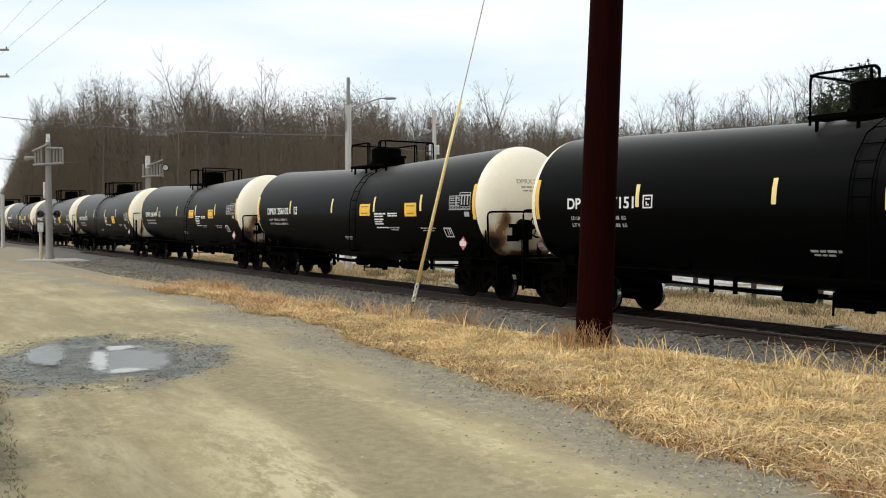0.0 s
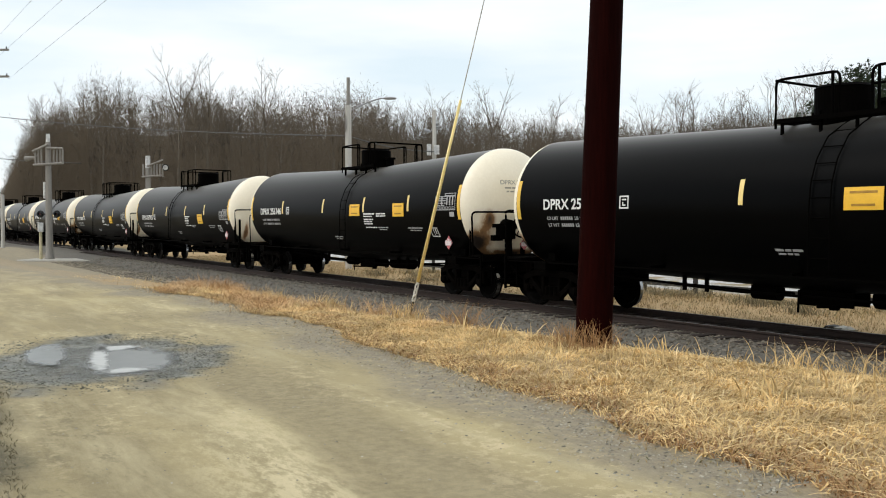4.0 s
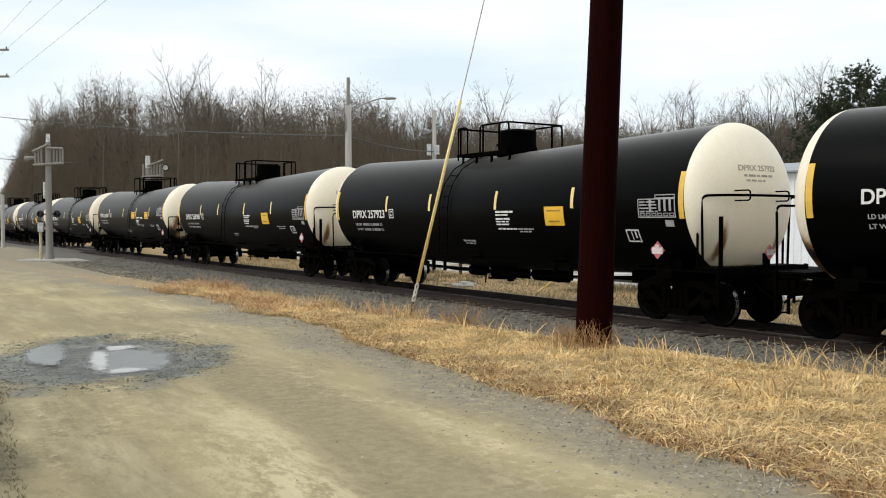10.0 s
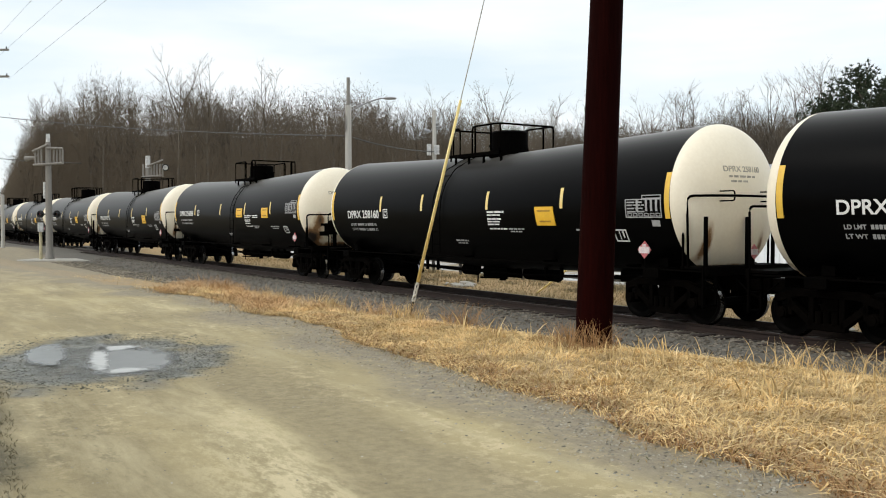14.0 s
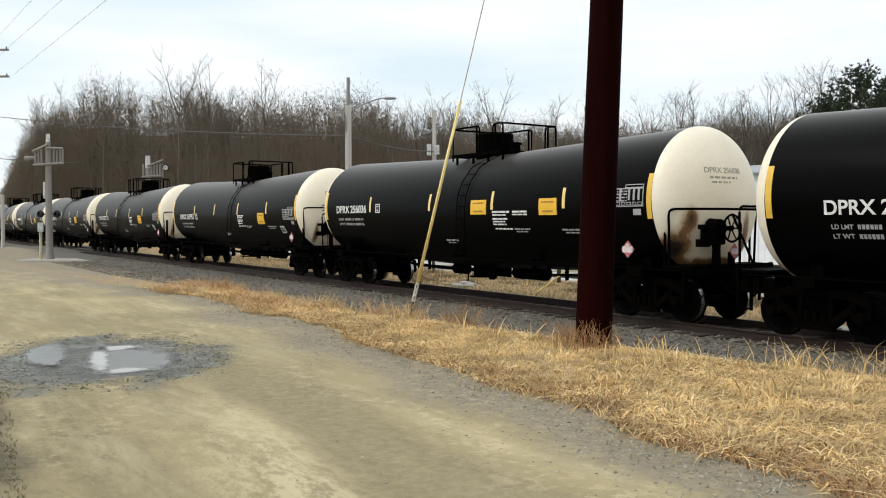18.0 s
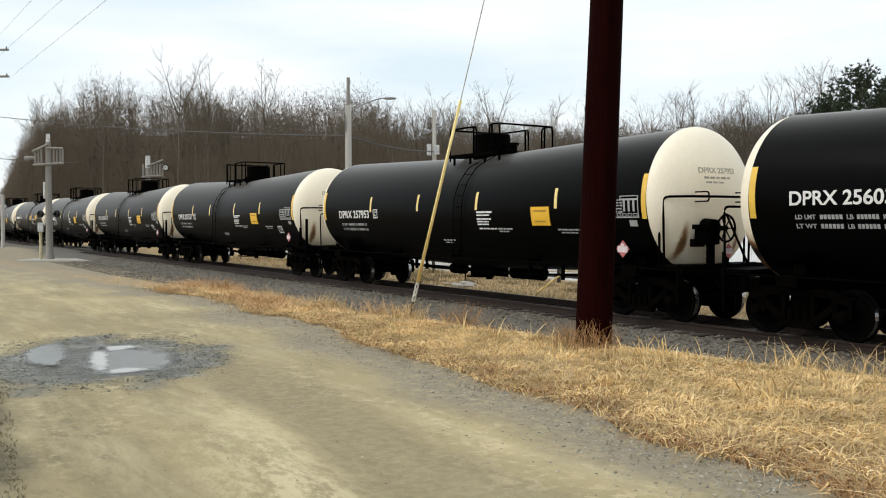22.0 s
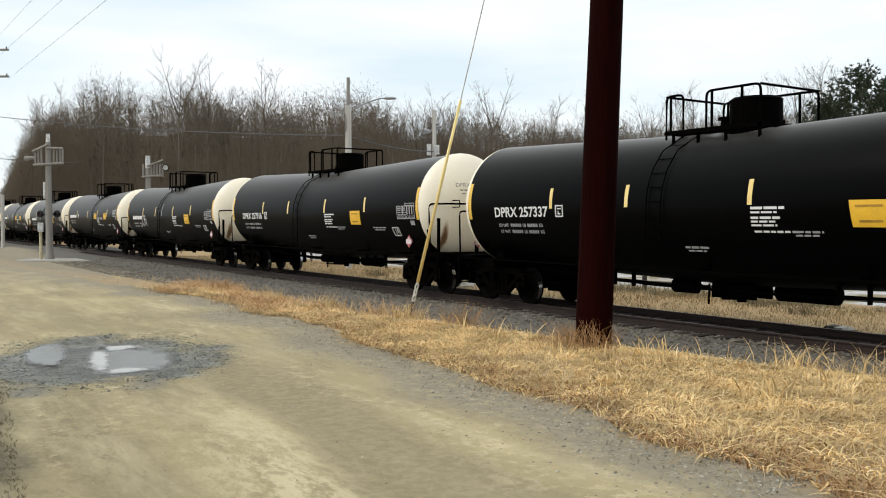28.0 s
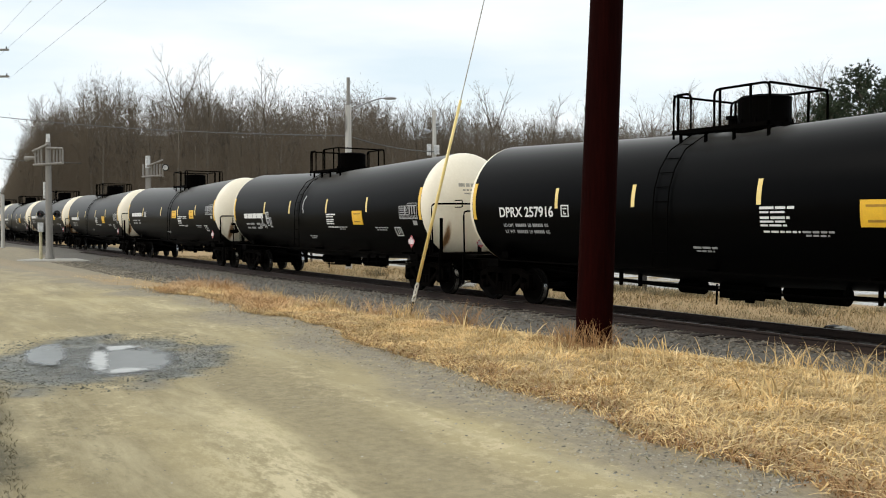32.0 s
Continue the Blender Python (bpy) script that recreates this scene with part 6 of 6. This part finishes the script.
u, v, n = u[dry], v[dry], int(dry.sum())
x, y = PUDDLE[0] + u * ACROSS.x + v * ALONG.x, PUDDLE[1] + u * ACROSS.y + v * ALONG.y
stones("wet_grit", x, y, ground_z(x, y), r.uniform(0.006, 0.018, n) * (1 + (r.uniform(0, 1, n) > 0.93)), DARK_GRIT, 33, "dark wet stones round the puddle", "gravel")
n = 900
x, y = r.uniform(-18, -3.5, n), r.uniform(-14.5, -10.5, n)
stones("road_grit", x, y, ground_z(x, y), r.uniform(0.006, 0.016, n), GRIT, 34, "few loose stones on the dirt road", "gravel")


# ---- the bare winter wood ----
def bare_tree(seed, height, wide):
    """Arrays of one leafless forest tree: (trunk and limbs, twigs), each verts and faces."""
    rs_ = random.Random(seed)
    wood_v, wood_f, twig_v, twig_f = [], [], [], []

    def limb(a, b, r0, r1):
        q = (b - a).to_track_quat("Z", "Y")
        o = len(wood_v)
        for p, r_ in ((a, r0), (b, r1)):
            for k in range(3):
                t = 2.094 * k
                wood_v.append(p + q @ Vector((r_ * math.cos(t), r_ * math.sin(t), 0)))
        for k in range(3):
            wood_f.append((o + k, o + (k + 1) % 3, o + 3 + (k + 1) % 3, o + 3 + k))

    def twig(a, d, l, w):
        s = d.cross(Vector((rs_.uniform(-1, 1), rs_.uniform(-1, 1), rs_.uniform(-1, 1)))).normalized() * w
        o = len(twig_v)
        twig_v.extend((a - s, a + s, a + d * l))
        twig_f.append((o, o + 1, o + 2))

    def fan(at, d, l, n):
        """A spray of fine twigs opening round the way d."""
        for _ in range(n):
            td = (d + Vector((rs_.gauss(0, 0.45), rs_.gauss(0, 0.45), rs_.gauss(0.15, 0.35)))).normalized()
            tl = l * rs_.uniform(0.55, 1.1)
            twig(at, td, tl, 0.011)
            for _ in range(3):
                u = rs_.uniform(0.25, 0.9)
                sd = (td + Vector((rs_.gauss(0, 0.55), rs_.gauss(0, 0.55), rs_.gauss(0.1, 0.4)))).normalized()
                twig(at + td * tl * u, sd, tl * rs_.uniform(0.35, 0.6), 0.008)

    def branch(a, d, l, r_, steps=4):
        """An ascending limb that carries side shoots, each ending in a spray."""
        p = a
        for i in range(steps):
            d = (d + Vector((rs_.gauss(0, 0.10), rs_.gauss(0, 0.10), 0.14))).normalized()
            e = p + d * (l / steps)
            limb(p, e, r_ * (1 - 0.85 * i / steps), r_ * (1 - 0.85 * (i + 1) / steps))
            if i:
                for _ in range(2):
                    az = rs_.uniform(0, 6.28)
                    sd = (d + Vector((math.cos(az), math.sin(az), 0.1)) * rs_.uniform(0.5, 1.0)).normalized()
                    at = p + (e - p) * rs_.uniform(0, 1)
                    sl = l * rs_.uniform(0.16, 0.30)
                    limb(at, at + sd * sl, 0.022, 0.009)
                    fan(at + sd * sl * rs_.uniform(0.35, 0.75), sd, 0.85, 2)
                    fan(at + sd * sl, sd, 0.8, 2)
            p = e
        fan(p, d, 0.9, 3)

    lean = Vector((rs_.uniform(-0.05, 0.05), rs_.uniform(-0.05, 0.05), 1)).normalized()
    r0 = height * 0.0095
    low = rs_.uniform(0.36, 0.46)
    fork = rs_.uniform(0.60, 0.72)
    limb(Vector((0, 0, -0.4)), lean * height * fork, r0, r0 * 0.62)
    for k in range(rs_.randint(2, 3)):
        az = k * 2.3 + rs_.uniform(-0.4, 0.4)
        d = (lean + Vector((math.cos(az), math.sin(az), 0)) * rs_.uniform(0.12, 0.32) * wide).normalized()
        branch(lean * height * fork, d, height * (0.98 - fork) * rs_.uniform(0.85, 1.1), r0 * 0.45, 5)
    for k in range(rs_.randint(8, 11)):
        f = low + (0.86 * fork + 0.12 - low) * rs_.uniform(0, 1)
        az = k * 2.4 + rs_.uniform(-0.5, 0.5)
        d = (lean + Vector((math.cos(az), math.sin(az), 0)) * rs_.uniform(0.45, 0.85) * wide).normalized()
        branch(lean * height * min(f, fork), d, height * rs_.uniform(0.20, 0.32), r0 * 0.30, 4)
    return wood_v, wood_f, twig_v, twig_f


KINDS = [bare_tree(50 + k, 16.0, w) for k, w in enumerate((0.8, 1.0, 0.7, 1.15, 0.9, 1.05))]


def view_spot(px_right, dist):
    """A place in plan by its bearing (tangent from the view's middle) and its depth."""
    p = Vector((CAM_XY[0], CAM_XY[1], 0)) + AWAY * dist + RIGHT * (px_right * dist)
    return p.x, p.y


def tree_thing(k, x, y, s, turn):
    wv, wf, tv, tf = KIND_MESHES[k]
    t = tagged(new("tree"), "tall bare winter tree at the edge of the wood", "tree", "bare trees along the wood's edge")
    t.matrix_basis = Matrix.Translation((x, y, float(ground_z(x, y)) - 0.1)) @ Matrix.Rotation(turn, 4, "Z") @ Matrix.Diagonal((s, s, s, 1))
    for nm, me in (("trunk", wv), ("crown", tv)):
        o = new(nm, me)
        o.parent = t
    return t


KIND_MESHES = []
for wv, wf, tv, tf in KINDS:
    a = bpy.data.meshes.new("trunk")
    a.from_pydata(wv, [], wf)
    a.materials.append(BARK)
    b = bpy.data.meshes.new("crown")
    b.from_pydata(tv, [], tf)
    b.materials.append(TWIGS)
    KIND_MESHES.append((a, wf, b, tf))

rs = random.Random(77)


def tree_size(t):
    """Height factor of the wood by bearing."""
    return float(np.interp(t, [-0.52, -0.485, -0.455, -0.43, -0.3, -0.1, 0.05, 0.15, 0.3, 0.45, 0.7], [0.32, 0.62, 0.94, 1.13, 1.13, 1.06, 0.96, 0.93, 0.98, 1.04, 1.05]))


# front row: trees of their own
for i in range(14):
    t = rs.uniform(-0.498, -0.42)
    x, y = view_spot(t, rs.uniform(118, 134))
    tree_thing(rs.randrange(6), x, y, tree_size(t) * rs.uniform(0.95, 1.15), rs.uniform(0, 6.28))
for i in range(64):
    t = -0.485 + 1.1 * (i + rs.uniform(-0.3, 0.3)) / 64
    d = rs.uniform(114, 128)
    x, y = view_spot(t, d)
    tree_thing(rs.randrange(6), x, y, tree_size(t) * rs.uniform(0.85, 1.12), rs.uniform(0, 6.28))

# a few that stand clear above the rest
for t, d, s in ((-0.455, 116, 1.22), (-0.44, 117, 1.25), (-0.30, 117, 1.54), (-0.264, 118, 1.50), (-0.20, 118, 1.47), (-0.12, 119, 1.24), (-0.01, 119, 1.26), (0.06, 119, 1.36), (0.12, 120, 1.24), (0.16, 120, 1.24), (0.23, 121, 1.22), (0.266, 121, 1.34), (0.285, 121, 1.26), (0.32, 121, 1.22), (0.35, 121, 1.30), (0.372, 122, 1.38), (0.40, 122, 1.38), (0.418, 122, 1.50), (0.435, 122, 1.42)):
    x, y = view_spot(t, d)
    tree_thing(rs.randrange(6), x, y, s * 0.95, rs.uniform(0, 6.28))

# the wood behind, joined
arrays = [(np.array(wv), np.array(wf), np.array(tv), np.array(tf)) for wv, wf, tv, tf in KINDS]
wood_v, wood_f, twig_v, twig_f = [], [], [], []
wo = to = 0
nrs = np.random.RandomState(78)
for i in range(640):
    t = nrs.uniform(-0.50, 0.66) if i < 470 else nrs.uniform(0.10, 0.60)
    d = 122 + 80 * nrs.uniform(0, 1) ** 1.1
    x, y = view_spot(t, d)
    z = float(ground_z(x, y)) - 0.2
    s = tree_size(t) * nrs.uniform(0.75, 1.12) * (1 - 0.30 * (d - 122) / 80)
    a = nrs.uniform(0, 6.28)
    wv, wf, tv, tf = arrays[nrs.randint(6)]
    rot = np.array([[math.cos(a), -math.sin(a), 0], [math.sin(a), math.cos(a), 0], [0, 0, 1]]) * s
    wood_v.append(wv @ rot.T + (x, y, z))
    twig_v.append(tv @ rot.T + (x, y, z))
    wood_f.append(wf + wo)
    twig_f.append(tf + to)
    wo += len(wv)
    to += len(tv)
tagged(mesh_part("woodland_trunks", np.concatenate(wood_v).tolist(), np.concatenate(wood_f).tolist(), BARK), "dense bare trunks and limbs of the winter wood", "woodland", kind="stuff")
tagged(mesh_part("woodland_twigs", np.concatenate(twig_v).tolist(), np.concatenate(twig_f).tolist(), TWIGS), "hazy grey-brown bare twigs of the winter wood", "woodland", kind="stuff")

# undergrowth: a thicket of fine saplings and dead leaves below the crowns
nb = 560000
t = nrs.uniform(-0.505, 0.55, nb)
d = 112 + 75 * nrs.uniform(0, 1, nb) ** 1.3
t[:60000], d[:60000] = nrs.uniform(-0.498, -0.40, 60000), nrs.uniform(112, 140, 60000)
p = np.array([CAM_XY]) + np.outer(d, [AWAY.x, AWAY.y]) + (d * t)[:, None] * np.array([[RIGHT.x, RIGHT.y]])
crest = (14.0 + 2.0 * wave(t * 60, d * 0, 1.0, 71) - 2.5 * smoothstep(0.0, 0.15, t)) * (0.35 + 0.65 * smoothstep(-0.503, -0.455, t))
zb = ground_z(p[:, 0], p[:, 1]) + crest * nrs.uniform(0, 1, nb) ** 1.1 * nrs.uniform(0.7, 1.2, nb)
base = np.column_stack([p, zb])
dirs = np.column_stack([np.outer(nrs.normal(0, 0.7, nb), [RIGHT.x, RIGHT.y]) + nrs.normal(0, 0.05, (nb, 2)), np.abs(nrs.normal(0.6, 0.45, nb))])
dirs /= np.linalg.norm(dirs, axis=1)[:, None]
tips = base + dirs * nrs.uniform(0.4, 1.1, nb)[:, None]
side = np.column_stack([np.outer(nrs.uniform(0.016, 0.036, nb), [RIGHT.x, RIGHT.y]), nrs.normal(0, 0.012, nb)])
tri = np.stack([base - side, base + side, tips], 1).reshape(-1, 3)
tagged(mesh_part("brush", tri.tolist(), np.arange(3 * nb).reshape(-1, 3).tolist(), DEAD_LEAVES), "dense brown saplings and brush below the bare trees", "undergrowth", kind="stuff")


def pine(px_right, dist, h, seed):
    x, y = view_spot(px_right, dist)
    p = tagged(new("pine_tree"), "dark green pine standing before the bare wood", "pine tree", "pines beside the wood")
    p.location = (x, y, float(ground_z(x, y)))
    rs_ = random.Random(seed)
    bm = B()
    rod(bm, (0, 0, -0.3), (0, 0, h * 0.96), 0.28, 0.05, 8)
    v, f = [], []
    n = int(h * 2.9)
    for i in range(n):
        q = i / n
        z = h * (0.30 + 0.64 * q)
        az = i * 2.4 + rs_.uniform(-0.5, 0.5)
        l = (1 - q ** 2.2) * h * 0.20 * rs_.uniform(0.55, 1.2) + 1.0
        d = Vector((math.cos(az), math.sin(az), rs_.uniform(0.45, 0.9) + 0.6 * q))
        mid = d * l * 0.55 + Vector((0, 0, z - 0.10 * l))
        tip = d * l + Vector((0, 0, z + 0.12 * l))
        rod(bm, (0, 0, z), mid, 0.055, 0.03, 4)
        rod(bm, mid, tip, 0.03, 0.012, 4)
        for k in range(int(7 + 6.5 * l)):
            u = rs_.uniform(0.35, 1.0)
            c = Vector((0, 0, z)).lerp(mid, u / 0.55) if u < 0.55 else mid.lerp(tip, (u - 0.55) / 0.45)
            c = c + Vector((rs_.gauss(0, 0.34), rs_.gauss(0, 0.34), rs_.gauss(0.12, 0.20)))
            for _ in range(13):
                e = (Vector((rs_.gauss(0, 1), rs_.gauss(0, 1), rs_.gauss(0.5, 0.8))) + d * 0.5).normalized()
                s = e.cross(Vector((rs_.uniform(-1, 1), rs_.uniform(-1, 1), rs_.uniform(-1, 1)))).normalized() * rs_.uniform(0.04, 0.075)
                o = len(v)
                v.extend((c - s, c + s, c + e * rs_.uniform(0.25, 0.55)))
                f.append((o, o + 1, o + 2))
    part("trunk", bm, BARK, p)
    mesh_part("crown", v, f, NEEDLES, p)


for t, d, h, sd in ((0.469, 104, 20.2, 1), (0.431, 108, 17.0, 2), (0.508, 104, 18.6, 3), (0.55, 110, 17.5, 4)):
    pine(t, d, h, sd)


# ---- what moves ----
def train_travel(t):
    """How far the first car's middle has come along the track."""
    return -9.026 + 4.2518 * t + 0.004374 * t * t


def motions():
    for i, car in enumerate(TRAIN):
        walk(car, [(t, pose(train_travel(t) - CAR_LENGTH * i + CAR_SLACK[i], 0, 0)) for t in (0.0, 4.0, 8.0, 12.0, 16.0, 20.0, 24.0, 28.0, 32.0)])
        for axle in car.children:
            if axle.name.startswith("wheelset"):
                at = axle.location.copy()
                rows = []
                for k in range(241):
                    t = k * 4 / 30
                    roll = math.degrees((train_travel(t) - train_travel(0)) / WHEEL_R)
                    rows.append((t, Matrix.Translation(at) @ Matrix.Rotation(radians(roll), 4, "Y")))
                walk(axle, rows)


motions()
